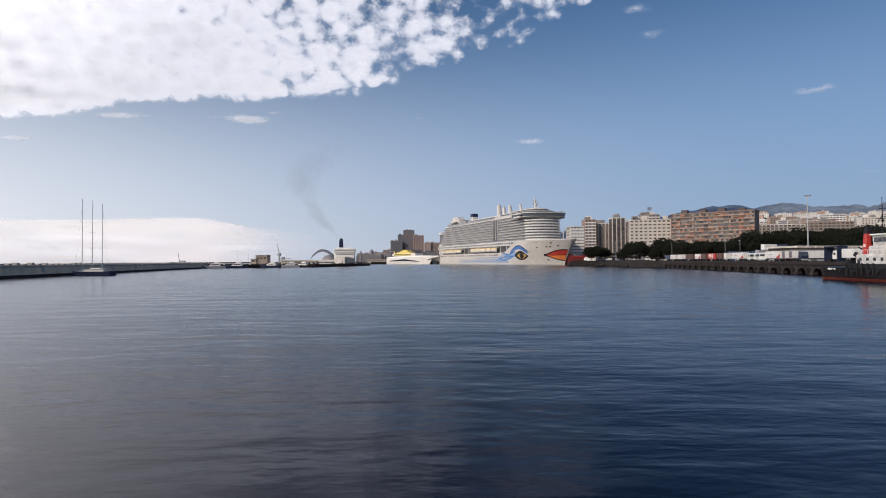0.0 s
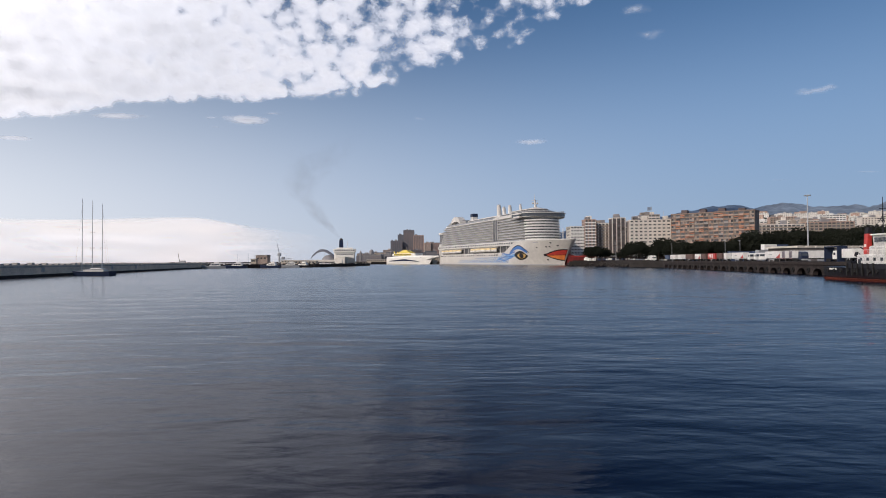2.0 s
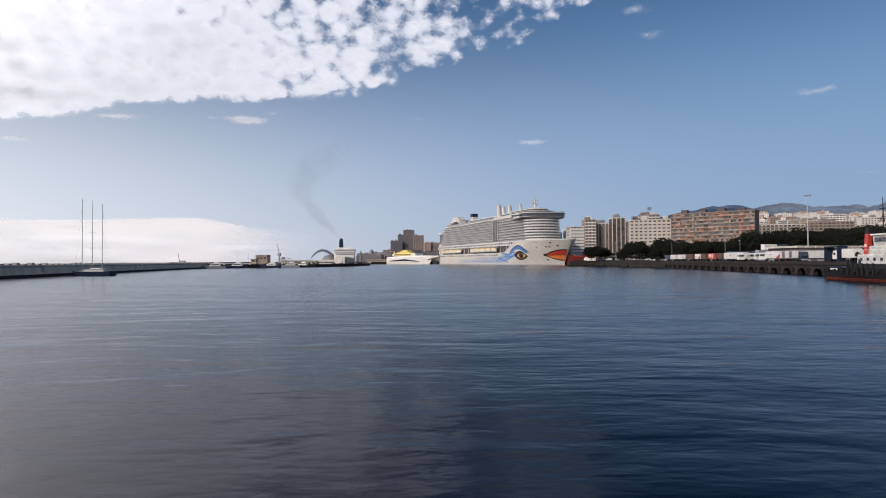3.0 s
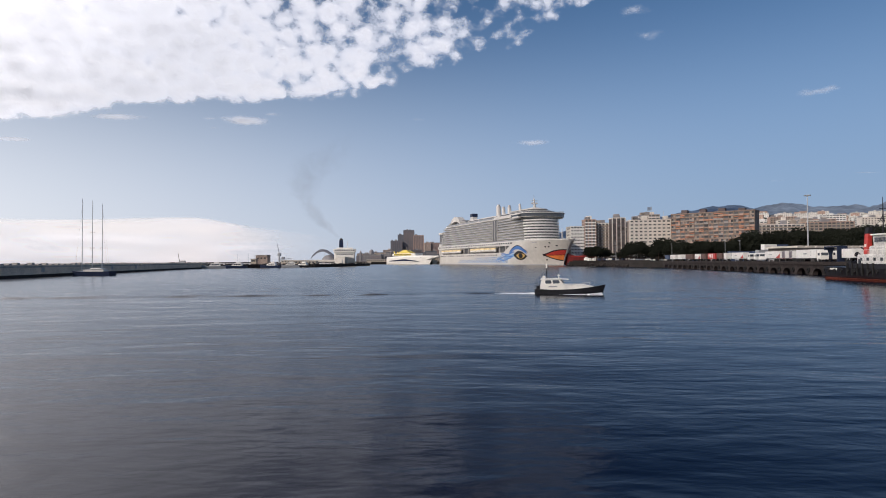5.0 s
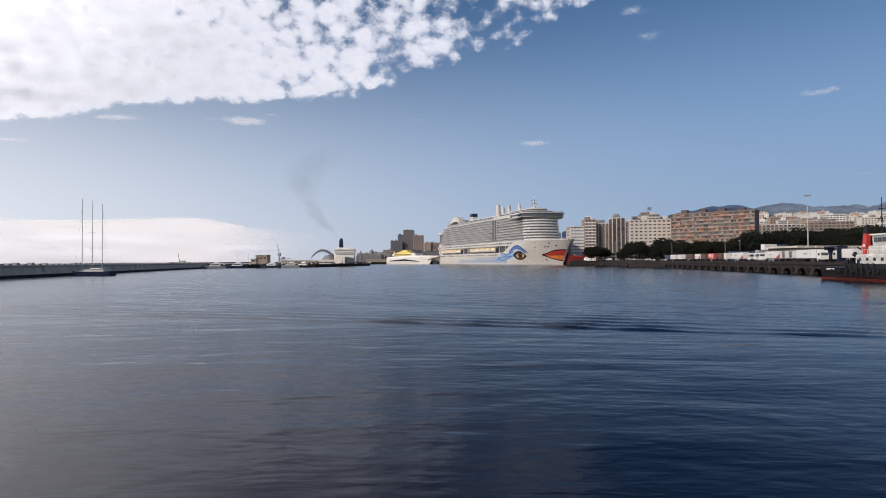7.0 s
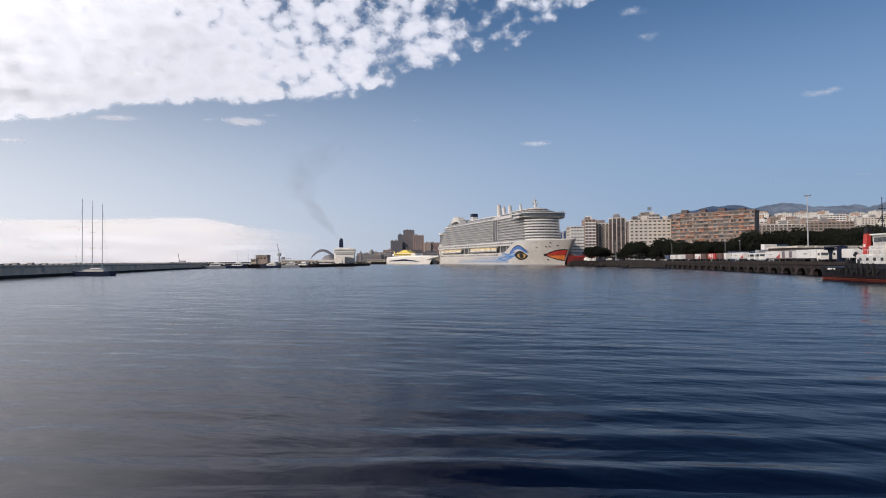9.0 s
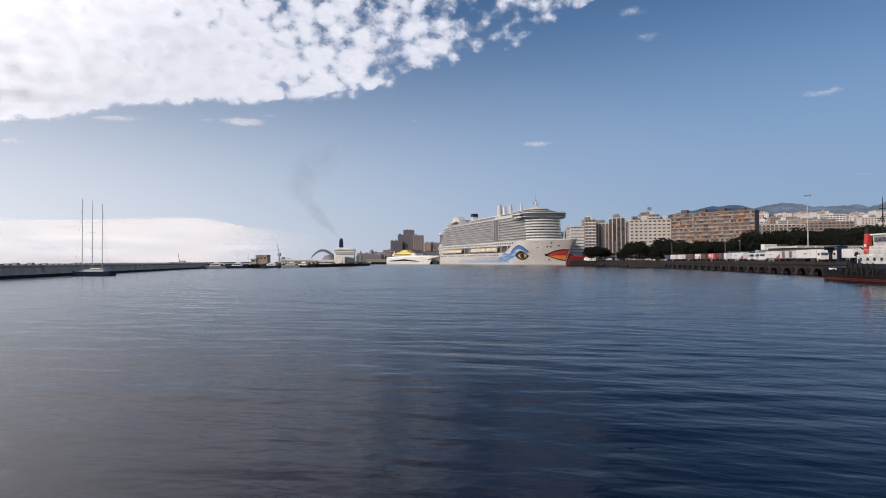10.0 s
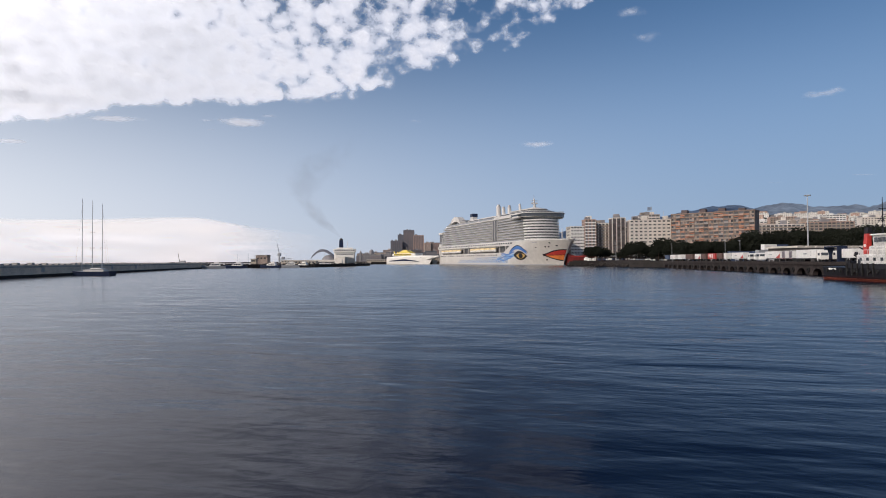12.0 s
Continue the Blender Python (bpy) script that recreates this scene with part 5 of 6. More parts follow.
# along the avenue before the apartment blocks, from the ship to the shed
for k in range(120):
    t = k / 119
    y = 440 - 150 * t + rt.uniform(-14, 14) + 45 * clamp(1 - t * 4)
    u = 0.262 + 0.55 * t
    if u < 0.315:                                # on the root of the jetty
        y = rt.uniform(468, 477)
    s = rt.uniform(0.85, 1.15) * (1.0 + 0.16 * math.sin(k * 0.45)) * (0.90 + 0.06 * clamp((t - 0.3) * 6)) * (0.68 if 0.278 < u < 0.338 else 1.0 + 0.06 * clamp((u - 0.54) * 20))
    tree(u * y, y, 4.0, rt.randrange(4), s, rt.uniform(0, 360))
for k in range(44):
    u, y = rt.uniform(0.56, 0.86), rt.uniform(320, 400)
    tree(u * y, y, 4.0, rt.randrange(4), rt.uniform(1.05, 1.5), rt.uniform(0, 360))
# taller trees where the park climbs
for k in range(46):
    u, y = rt.uniform(0.69, 0.86), rt.uniform(425, 490)
    tree(u * y, y, 4.0, rt.randrange(4), rt.uniform(1.5, 2.0), rt.uniform(0, 360))

# ---- city ----
def render_mat(name, c):
    return mat(name, c, 0.8, vary=0.10, scale=0.25)


OFFWHITE = render_mat("offwhite_render", (0.66, 0.60, 0.53))
SAND = render_mat("sand_render", (0.31, 0.255, 0.21))
TERRACOTTA = render_mat("terracotta_render", (0.25, 0.18, 0.14))
PINKISH = render_mat("pink_render", (0.42, 0.29, 0.23))
ORANGEBRICK = render_mat("orange_brick", (0.44, 0.22, 0.14))
CITYGREY = render_mat("grey_render", (0.24, 0.23, 0.235))
HOUSEWHITE = render_mat("bright_white_render", (0.74, 0.72, 0.68))
AWNING = mat("orange_awning", (0.44, 0.19, 0.12), 0.8, vary=0.2)
DEEPBROWN = render_mat("deep_brown_cladding", (0.10, 0.075, 0.075))
FADED = render_mat("faded_tan_render", (0.32, 0.265, 0.22))
GREYBAND = render_mat("grey_glazed_balcony", (0.30, 0.27, 0.25))
# slate and mauve: cloud shadow over the old town is put into these tones
SHADESLATE = render_mat("shaded_slate_cladding", (0.13, 0.137, 0.165))
ROSE = render_mat("rose_render", (0.36, 0.25, 0.21))
SHADEMAUVE = render_mat("shaded_mauve_render", (0.175, 0.145, 0.148))
PALE = render_mat("pale_town_render", (0.46, 0.39, 0.34))
# shade inside the loggias is put into this darker wall colour
SHADEWALL = mat("shaded_loggia_wall", (0.24, 0.19, 0.16), 0.85, vary=0.3)


def apartment(m, w, d, storeys, bays, wall, band, label, sh=3.0, pier=0.5, band_h=1.1, awnings=0.0, seed=0, inner=None, side=True, roofs=3, far=False, panels=0.0, fronts=(), upright=False):
    """A block with recessed panes between floor bands and piers; the front faces -y."""
    b = thing("apartment_building", m, label, "building", "apartment blocks")
    h = storeys * sh
    core = part("wall", Geo().box(-w / 2, w / 2, -d / 2 + 0.7, d / 2, 0, h), inner or wall, b)
    bw = w / bays
    pm = Geo().box(-pier / 2, pier / 2, -d / 2 + (-0.45 if upright else 0.02), -d / 2 + 0.72, 0, h - 0.01).mesh("pier", wall)
    for k in range(bays + 1):
        part("pier", pm, wall, b, at=pose(-w / 2 + bw * k, 0, 0))
    bandme = Geo().box(-w / 2 - 0.2, w / 2 + 0.2, -d / 2 - 0.12, -d / 2 + 0.71, -0.15, band_h).mesh("floor_band", band)
    for s in range(storeys):
        part("floor_band", bandme, band, b, at=pose(0, 0, s * sh))
    if fronts:                                   # balcony fronts that each flat has painted or glazed its own way
        pick = random.Random(seed + 5)
        kinds = [Geo().bevel_box(-bw / 2 + 0.12, bw / 2 - 0.12, -d / 2 - o, -d / 2 - 0.1, 0.0, band_h + e, 0.04).mesh("balcony_front", q) for q, o, e in fronts]
        for s in range(storeys):
            for k in range(bays):
                run = kinds[-2:] if k > bays - 4 and pick.random() < 0.6 else kinds
                if pick.random() < 0.8:
                    part("balcony_front", pick.choice(run), band, b, at=pose(-w / 2 + bw * (k + 0.5), 0, s * sh))
    part("roof", Geo().box(-w / 2 - 0.25, w / 2 + 0.25, -d / 2 - 0.15, d / 2 + 0.25, h, h + 0.9), wall, b)
    ww, wh = bw - pier - 0.3, sh - band_h - 0.25
    pane = Geo().box(-ww / 2, ww / 2, -0.06, 0.06, 0, wh).mesh("window", PANE)
    aw = Geo().loft([[(-ww / 2, -0.75, 0.9), (ww / 2, -0.75, 0.9), (ww / 2, 0, 1.75), (-ww / 2, 0, 1.75)], [(-ww / 2, -0.71, 0.9), (ww / 2, -0.71, 0.9), (ww / 2, 0.04, 1.75), (-ww / 2, 0.04, 1.75)]]).mesh("awning", AWNING)
    rnd, lots = random.Random(seed), Geo()
    slabs = [Geo().box(-ww / 4, ww / 4, -0.1, 0.1, 0, wh).mesh("loggia_panel", q) for q in (SHADEWALL, BROWNWALL, PINKISH, GREYBAND, FADED, SHADEWALL)] if panels else []
    for s in range(storeys):
        for k in range(bays):
            x = -w / 2 + bw * (k + 0.5)
            if far:
                lots.box(x - ww / 2, x + ww / 2, -d / 2 + 0.6, -d / 2 + 0.72, s * sh + band_h + 0.1, s * sh + band_h + 0.1 + wh)
                continue
            part("window", pane, PANE, b, at=pose(x, -d / 2 + 0.66, s * sh + band_h + 0.1))
            if rnd.random() < panels:
                part("loggia_panel", rnd.choice(slabs), wall, b, at=pose(x + rnd.choice((-0.25, 0.25)) * ww, -d / 2 + 0.2, s * sh + band_h - 0.05))
            if rnd.random() < awnings:
                part("awning", aw, AWNING, b, at=pose(x, -d / 2 + 0.02, s * sh + band_h - 0.1))
    if far:
        tagged(part("glazing", lots, PANE, b), kind="stuff")
    elif side:
        sp = Geo().box(-0.06, 0.06, -0.7, 0.7, 0, 1.4).mesh("window", PANE)
        for s in range(storeys):
            for k in range(3):
                part("window", sp, PANE, b, at=pose(-w / 2 - 0.02, -d / 2 + d * (k + 1) / 4, s * sh + 1.2))
    for k in range(roofs):
        x = rnd.uniform(-w / 2 + 4, w / 2 - 4) if roofs != 4 else -w / 2 + w * (k + 0.6) / 4.3
        part("roof_house", Geo().bevel_box(x - 2.6, x + 2.6, -2, 3, h + 0.9, h + 0.9 + rnd.uniform(2.2, 4.2), 0.15), DEEPBROWN if fronts else (CITYGREY, band)[k % 2], b)
    return b


# harbour front, from the ship to the park
apartment(pose(235.4, 483.4, 3.4, 0, 0, -42), 67, 16, 13, 17, TERRACOTTA, TERRACOTTA, "long orange brick apartment block with balcony bands", 3.2, 0.35, 1.05, 0.16, 1, SHADEWALL, False, 4, panels=0.62,
          fronts=((FADED, 0.5, 0.1), (SAND, 0.3, 0.0), (TERRACOTTA, 0.6, -0.1), (GREYBAND, 0.4, 0.6), (FADED, 0.7, 0.0), (PINKISH, 0.5, 0.3), (ORANGEBRICK, 0.7, 0.1)))
apartment(pose(195.0, 528, 3.4, 0, 0, -8), 37, 16, 12, 9, OFFWHITE, OFFWHITE, "off-white apartment block with deep window grid", 3.2, 1.7, 1.75, 0.0, 2, SHADEWALL, False, 3)
apartment(pose(193.0, 590, 3.4, 0, 0, -6), 10, 16, 11, 3, OFFWHITE, CITYGREY, "narrow grey apartment tower by the avenue", 3.2, 1.0, 1.4, 0.0, 3, None, False, 1)
apartment(pose(183.0, 585, 3.4, 0, 0, -4), 13, 16, 14, 3, OFFWHITE, DEEPBROWN, "tall dark apartment tower with pale upright stripes", 3.2, 0.8, 1.2, 0.0, 4, DEEPBROWN, True, 1, upright=True)
apartment(pose(154.5, 590, 3.4, 0, 0, -2), 11, 16, 14, 3, PINKISH, HOUSEWHITE, "sand-coloured apartment tower by the avenue", 3.1, 1.3, 1.2, 0.0, 5, None, True, 2)
apartment(pose(169.0, 600, 3.4, 0, 0, 2), 15, 16, 13, 4, HOUSEWHITE, FADED, "sand and pink apartment block", 3.1, 1.1, 1.4, 0.0, 6, None, True, 2)
apartment(pose(141.5, 592, 3.4, 0, 0, 4), 16, 18, 11, 5, HOUSEWHITE, HOUSEWHITE, "pale rendered office block by the quay", 3.3, 0.5, 2.1, 0.0, 7, None, True, 0)
# second row
apartment(pose(346.0, 580, 6, 0, 0, -18), 50, 16, 11, 13, OFFWHITE, SAND, "cream apartment block behind the trees", 3.1, 0.6, 1.3, 0.05, 8, SHADEWALL, False, 3)
apartment(pose(425.0, 620, 8, 0, 0, -12), 52, 16, 12, 12, PINKISH, SAND, "pink and sand apartment block behind the trees", 3.1, 0.8, 1.3, 0.0, 9, SHADEWALL, False, 3)
apartment(pose(303.0, 620, 6, 0, 0, -8), 26, 16, 16, 7, OFFWHITE, OFFWHITE, "white apartment tower behind the front row", 3.0, 0.8, 1.3, 0.0, 10, SHADEWALL, False, 2)
for k, (x, y, w, n, st, bd) in enumerate(((228, 640, 14, 17, OFFWHITE, SAND), (246, 660, 18, 18, SAND, OFFWHITE), (264, 655, 12, 16, PINKISH, OFFWHITE), (212, 600, 12, 15, CITYGREY, OFFWHITE), (200, 640, 12, 16, OFFWHITE, CITYGREY), (284, 680, 22, 17, OFFWHITE, PINKISH))):
    apartment(pose(x, y, 3.4, 0, 0, -8), w, 14, n, max(3, w // 4), st, bd, "apartment tower behind the harbour front", 3.0, 0.9, 1.3, 0.0, 20 + k, None, False, 2, True)

# blocks that climb the slope behind
rk = random.Random(61)
for k in range(17):
    y = rk.uniform(660, 960)
    u = 0.555 + 0.275 * (k + rk.random()) / 17
    x = u * y
    apartment(pose(x, y, 4 + clamp((u - 0.42) / 0.12) * clamp((y - 560) / 900) * 112, 0, 0, rk.uniform(-32, -12)), rk.uniform(18, 40), 14, rk.randrange(6, 12), rk.randrange(5, 10), *rk.choice(((OFFWHITE, OFFWHITE), (OFFWHITE, SAND), (PINKISH, SAND), (HOUSEWHITE, HOUSEWHITE))),
              "pale apartment block on the hillside", 3.0, rk.uniform(0.6, 1.6), 1.4, 0.0, 120 + k, None, False, 2, True)

# flagpole and aerials on the roofs
FLAGBLUE = mat("faded_flag_cloth", (0.28, 0.34, 0.42), 0.9)
for x, h in ((203, 8.5), (206.5, 6.0), (210, 9.0), (213, 5.0)):
    single("roof_aerial", Geo().rod((0, 0, 0), (0, 0, h), 0.14, 0.08, 5).rod((-0.7, 0, h * 0.8), (0.7, 0, h * 0.8), 0.06, n=4).rod((-0.5, 0, h * 0.92), (0.5, 0, h * 0.92), 0.05, n=4), STEEL,
           "thin steel television aerial on a flat roof", "aerial", group="roof aerials", m=pose(x, 529, 42.6))

fl = thing("roof_flag", pose(199, 530, 42.6), "thin roof mast with a small faded flag", "flag")
part("pole", Geo().rod((0, 0, 0), (0, 0, 13), 0.16, 0.1, 6), STEEL, fl)
part("flag", Geo().grid([[(-0.1 - 0.8 * i, 0.3 * math.sin(i * 1.1), 9.6 - 0.1 * i + 3.4 * j / 3) for i in range(6)] for j in range(4)]), FLAGBLUE, fl)

# old town beyond the ferries
for k, (px, y, w, h, wall, band) in enumerate(((-147, 1750, 34, 66, SHADEMAUVE, SHADESLATE), (-134, 1790, 20, 86, SHADESLATE, SHADESLATE), (-108, 1770, 32, 99, SHADESLATE, SHADEMAUVE), (-76, 1760, 30, 84, ROSE, SHADEMAUVE), (-50, 1740, 16, 60, PALE, ROSE), (-23, 1750, 44, 58, SHADEMAUVE, ROSE),
                                               (-162, 1650, 26, 34, SHADEMAUVE, PALE), (18, 1650, 40, 44, TAN, CITYGREY), (-230, 1640, 44, 24, CITYGREY, BROWNWALL), (-195, 1700, 34, 30, SHADEMAUVE, TAN), (60, 1600, 60, 40, ROSE, PALE))):
    apartment(pose(px, y, 3.4, 0, 0, 8 - 3 * (k % 4)), w, 30, int(h / 3.4), max(4, int(w / 5)), wall, band, "grey-brown high-rise block of the old town", 3.4, 3.0, 1.7, 0.0, 40 + k, None, False, 2, True)
rb2 = random.Random(77)
for k in range(16):
    y = rb2.uniform(1350, 1600)
    x = (-0.145 + 0.0088 * k) * y
    h = rb2.uniform(12, 30)
    apartment(pose(x, y, 3.4, 0, 0, rb2.uniform(-12, 12)), rb2.uniform(18, 30), 20, int(h / 3.2), 5, rb2.choice((SHADESLATE, SHADEMAUVE, CITYGREY)), rb2.choice((CITYGREY, SHADEMAUVE)), "low grey-brown city block by the port", 3.2, 1.4, 1.4, 0.0, 90 + k, None, False, 1, True)
ch = thing("church_tower", pose(-222, 1500, 3.4), "slender stone church tower", "tower")
part("shaft", Geo().bevel_box(-3, 3, -3, 3, 0, 24, 0.4), CITYGREY, ch)
part("spire", Geo().rod((0, 0, 24), (0, 0, 31), 3.2, 0.5, 8), CITYGREY, ch)
dm = thing("domed_hall", pose(-190, 1480, 3.4), "grey stone domed hall", "building")
part("hall", Geo().bevel_box(-10, 10, -8, 8, 0, 20, 0.5), CITYGREY, dm)
part("drum", Geo().rod((0, 0, 20), (0, 0, 26), 7, 6, 12), CITYGREY, dm)
part("dome", Geo().dome(0, 0, 26, 6, 6, 7, 12, 5), CITYGREY, dm)


def concert_hall():
    """A sweeping shell arch over a low white hall."""
    c = thing("concert_hall", pose(-322, 1500, 3.4), "concert hall with a sweeping pale shell arch", "building")
    rows = []
    for k in range(21):
        t = k / 20
        x = -34 + 72 * t
        z = 34 * math.sin(math.pi * (0.12 + 0.80 * t) ** 0.9) - 6
        th = 3.0 + 6.5 * t * (1.05 - t) * 2
        rows.append([(x, -4 - 8 * t, z), (x, 4 + 8 * t, z), (x + 0.6, 3 + 7 * t, z + th), (x + 0.6, -3 - 7 * t, z + th)])
    part("arch", Geo().loft(rows), SHADESLATE, c)
    part("shell", Geo().dome(14, 0, 0, 20, 16, 19, 16, 6), CITYGREY, c)
    part("plinth", Geo().bevel_box(-40, 46, -20, 20, -1, 6, 0.6), OFFWHITE, c)
    return c


concert_hall()


# ---- hillside and mountains ----
RIDGE = [(-0.30, 6), (0.10, 60), (0.22, 225), (0.33, 305), (0.40, 330), (0.475, 398), (0.52, 425), (0.56, 405), (0.61, 440), (0.66, 402), (0.72, 425), (0.765, 405), (0.80, 450), (1.3, 520)]


def hill_z(x, y):
    u = x / y
    k = clamp((u - 0.42) / 0.12)
    return 3.2 + k * clamp((y - 560) / 900) * 118 + k * 5 * noise.noise((x * 0.006, y * 0.006, 0))


def hillside():
    g = Geo()
    rows = []
    for j in range(31):
        y = 560 + 45 * j
        rows.append([((0.40 + 0.022 * i) * y, y, hill_z((0.40 + 0.022 * i) * y, y)) for i in range(31)])
    g.grid(rows)
    g.smooth = True
    single("hillside", g, SCRUB, "scrubby green-brown hillside", "hill", "structure")
    g = Geo()
    rows = []
    for j in range(25):
        t = j / 24
        y = 2700 + 1700 * t
        row = []
        for i in range(241):
            u = -0.05 + 0.00525 * i
            x = u * y
            h = along(RIDGE, u) * 1.035 * (t ** 0.8) * (1 + 0.06 * noise.fractal((x * 0.0022, y * 0.0022, 1), 1.0, 2.0, 4) + 0.035 * noise.fractal((x * 0.009, y * 0.004, 4), 1.0, 2.0, 4) + 0.12 * (1 - t) * noise.noise((x * 0.004, y * 0.001, 5)))
            row.append((x, y, h))
        rows.append(row)
    g.grid(rows)
    g.smooth = True
    single("mountains", g, HAZEMOUNTAIN, "distant mountain ridge with blue-grey haze in its colour", "mountain", "structure")


hillside()


def house_template(w, d, h, wall, seed):
    b = thing("hillside_house", pose(0, 0, 0), "small white flat-roofed hillside house", "house", "hillside houses")
    part("wall", Geo().box(-w / 2, w / 2, -d / 2, d / 2, -6, h), wall, b)
    part("roof", Geo().box(-w / 2 - 0.2, w / 2 + 0.2, -d / 2 - 0.2, d / 2 + 0.2, h, h + 0.5), CONCRETE if seed % 2 else wall, b)
    lots = Geo()
    n = max(2, int(w / 3.5))
    for s in range(max(1, int(h / 3.1))):
        for k in range(n):
            lots.box(-w / 2 + w * (k + 0.5) / n - 0.5, -w / 2 + w * (k + 0.5) / n + 0.5, -d / 2 - 0.08, -d / 2 + 0.08, 0.9 + 3.1 * s, 2.4 + 3.1 * s)
    tagged(part("glazing", lots, PANE, b), kind="stuff")
    if seed % 2:
        part("stair_house", Geo().box(-1.5, 1.8, -1, 2, h + 0.5, h + 2.8), wall, b)
    return b


HW = [render_mat("house_white", (0.70, 0.67, 0.62)), render_mat("house_cream", (0.55, 0.48, 0.39)), render_mat("house_pink", (0.48, 0.33, 0.26))]
TEMPL = []
rh = random.Random(33)
place = lambda u, y: pose(u * y, y, hill_z(u * y, y), 0, 0, rh.uniform(-42, -8))
for k, (w, d, h) in enumerate(((12, 10, 6.4), (18, 11, 9.5), (10, 9, 9.4), (24, 12, 12.6), (14, 10, 12.5), (20, 12, 6.4))):
    t = house_template(w, d, h, HW[(0, 0, 0, 0, 2, 1)[k]], k)
    t.matrix_basis = place(0.60 + 0.03 * k, 760 + 90 * k)
    TEMPL.append(t)
for k in range(230):
    y = 640 + 760 * rh.random() ** 0.8
    u = rh.uniform(0.54, 0.90)
    copy_thing(TEMPL[rh.randrange(6)], place(u, y))

sg = Geo()
rs = random.Random(9)
for k in range(9000):
    y = rs.uniform(570, 1150)
    u = rs.uniform(0.50, 0.90)
    x = u * y
    if noise.noise((x * 0.012, y * 0.012, 7)) < 0.05:
        continue
    z = hill_z(x, y)
    s = rs.uniform(1.2, 3.0)
    for q in range(3):
        rot = Euler((rs.random() * 6, rs.random() * 6, rs.random() * 6)).to_matrix()
        c = Vector((x + rs.uniform(-2, 2), y + rs.uniform(-2, 2), z + rs.uniform(0.3, 4.0)))
        i = len(sg.v)
        for p in ((-s, -s * 0.5, 0), (s, -s * 0.6, 0.1 * s), (s * 0.7, s * 0.6, 0), (-s * 0.6, s * 0.7, 0.25 * s)):
            sg.v.append(tuple(c + rot @ Vector(p)))
        sg.f.append((i, i + 1, i + 2, i + 3))
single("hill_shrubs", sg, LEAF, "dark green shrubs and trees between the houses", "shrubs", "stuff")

# ---- pilot boat ----
def pilot_boat():
    b = thing("pilot_boat", pose(-112, -60, 0, 0, 0, 90), "pilot boat with navy hull and white cabin", "boat")
    L, B = 10.2, 3.4
    hull = part("hull", hull_loft(L, B, 0.80, draft=0.6, sheer=0.62, flare=0.3, n=22), NAVY, b)
    part("rubbing_strake", hull_loft(L * 1.006, B * 1.03, 0.86, draft=-0.66, sheer=0.62, flare=0.05, n=22), BLACK, hull)
    part("fore_deck", Geo().loft([[(-1.2, -1.3, 0.8), (-1.2, 1.3, 0.8), (-1.2, 1.15, 1.72), (-1.2, -1.15, 1.72)], [(2.4, -1.05, 0.9), (2.4, 1.05, 0.9), (2.4, 0.85, 1.58), (2.4, -0.85, 1.58)], [(3.9, -0.35, 1.1), (3.9, 0.35, 1.1), (3.9, 0.25, 1.25), (3.9, -0.25, 1.25)]]), WHITE, b)
    cab = part("cabin", Geo().loft([[(-4.3, -1.35, 0.75), (-0.4, -1.35, 0.75), (-0.4, 1.35, 0.75), (-4.3, 1.35, 0.75)], [(-4.2, -1.3, 1.72), (-0.6, -1.3, 1.72), (-0.6, 1.3, 1.72), (-4.2, 1.3, 1.72)], [(-4.0, -1.15, 2.46), (-1.2, -1.15, 2.46), (-1.2, 1.15, 2.46), (-4.0, 1.15, 2.46)]]), WHITE, b)
    part("cabin_roof", Geo().loft([[(-4.2, -1.28, 2.46), (-4.2, 1.28, 2.46), (-4.2, 1.2, 2.62), (-4.2, -1.2, 2.62)], [(-1.2, -1.28, 2.46), (-1.2, 1.28, 2.46), (-1.2, 1.2, 2.60), (-1.2, -1.2, 2.60)], [(0.15, -1.1, 2.36), (0.15, 1.1, 2.36), (0.15, 1.0, 2.44), (0.15, -1.0, 2.44)]]), WHITE, cab)
    for x0, x1 in ((-3.4, -2.5), (-2.25, -1.25)):
        part("side_window", Geo().loft([[(x0 + 0.1, y, 1.82), (x1, y, 1.82), (x1 + 0.08, y * 0.97, 2.05), (x1 - 0.12, y * 0.92, 2.34), (x0, y * 0.92, 2.34), (x0 - 0.05, y * 0.96, 2.05)] for y in (-1.34, 1.34)]), DARKGLASS, cab)
    part("windscreen", Geo().loft([[(-0.64, -1.1, 1.80), (-0.64, 1.1, 1.80), (-0.58, 1.1, 1.80), (-0.58, -1.1, 1.80)], [(-1.12, -1.0, 2.40), (-1.12, 1.0, 2.40), (-1.06, 1.0, 2.40), (-1.06, -1.0, 2.40)]]), DARKGLASS, cab)
    part("lettering_bar", Geo().box(-2.9, -1.6, -1.385, -1.36, 1.25, 1.45), GREY, cab)
    part("life_raft", Geo().rod((-3.7, -0.6, 2.82), (-3.7, 0.6, 2.82), 0.24, n=10), WHITE, b)
    mast = part("mast", Geo().rod((-3.3, 0.2, 2.55), (-3.3, 0.2, 4.9), 0.07, 0.05), BLACK, b)
    part("mast_lamp", Geo().bevel_box(-3.42, -3.18, 0.08, 0.32, 4.3, 5.0, 0.04), WHITE, mast)
    part("radar", Geo().rod((-1.4, 0, 2.55), (-1.4, 0, 2.95), 0.1).box(-1.6, -1.2, -0.5, 0.5, 2.95, 3.08).rod((-1.4, 0, 3.05), (-1.4, 0, 3.3), 0.07), WHITE, b)
    rail = Geo()
    for s in (-1, 1):
        pts = [(-0.2 + 0.9 * k, s * (1.35 - 0.055 * k * k), 0.95 + 0.07 * k) for k in range(5)]
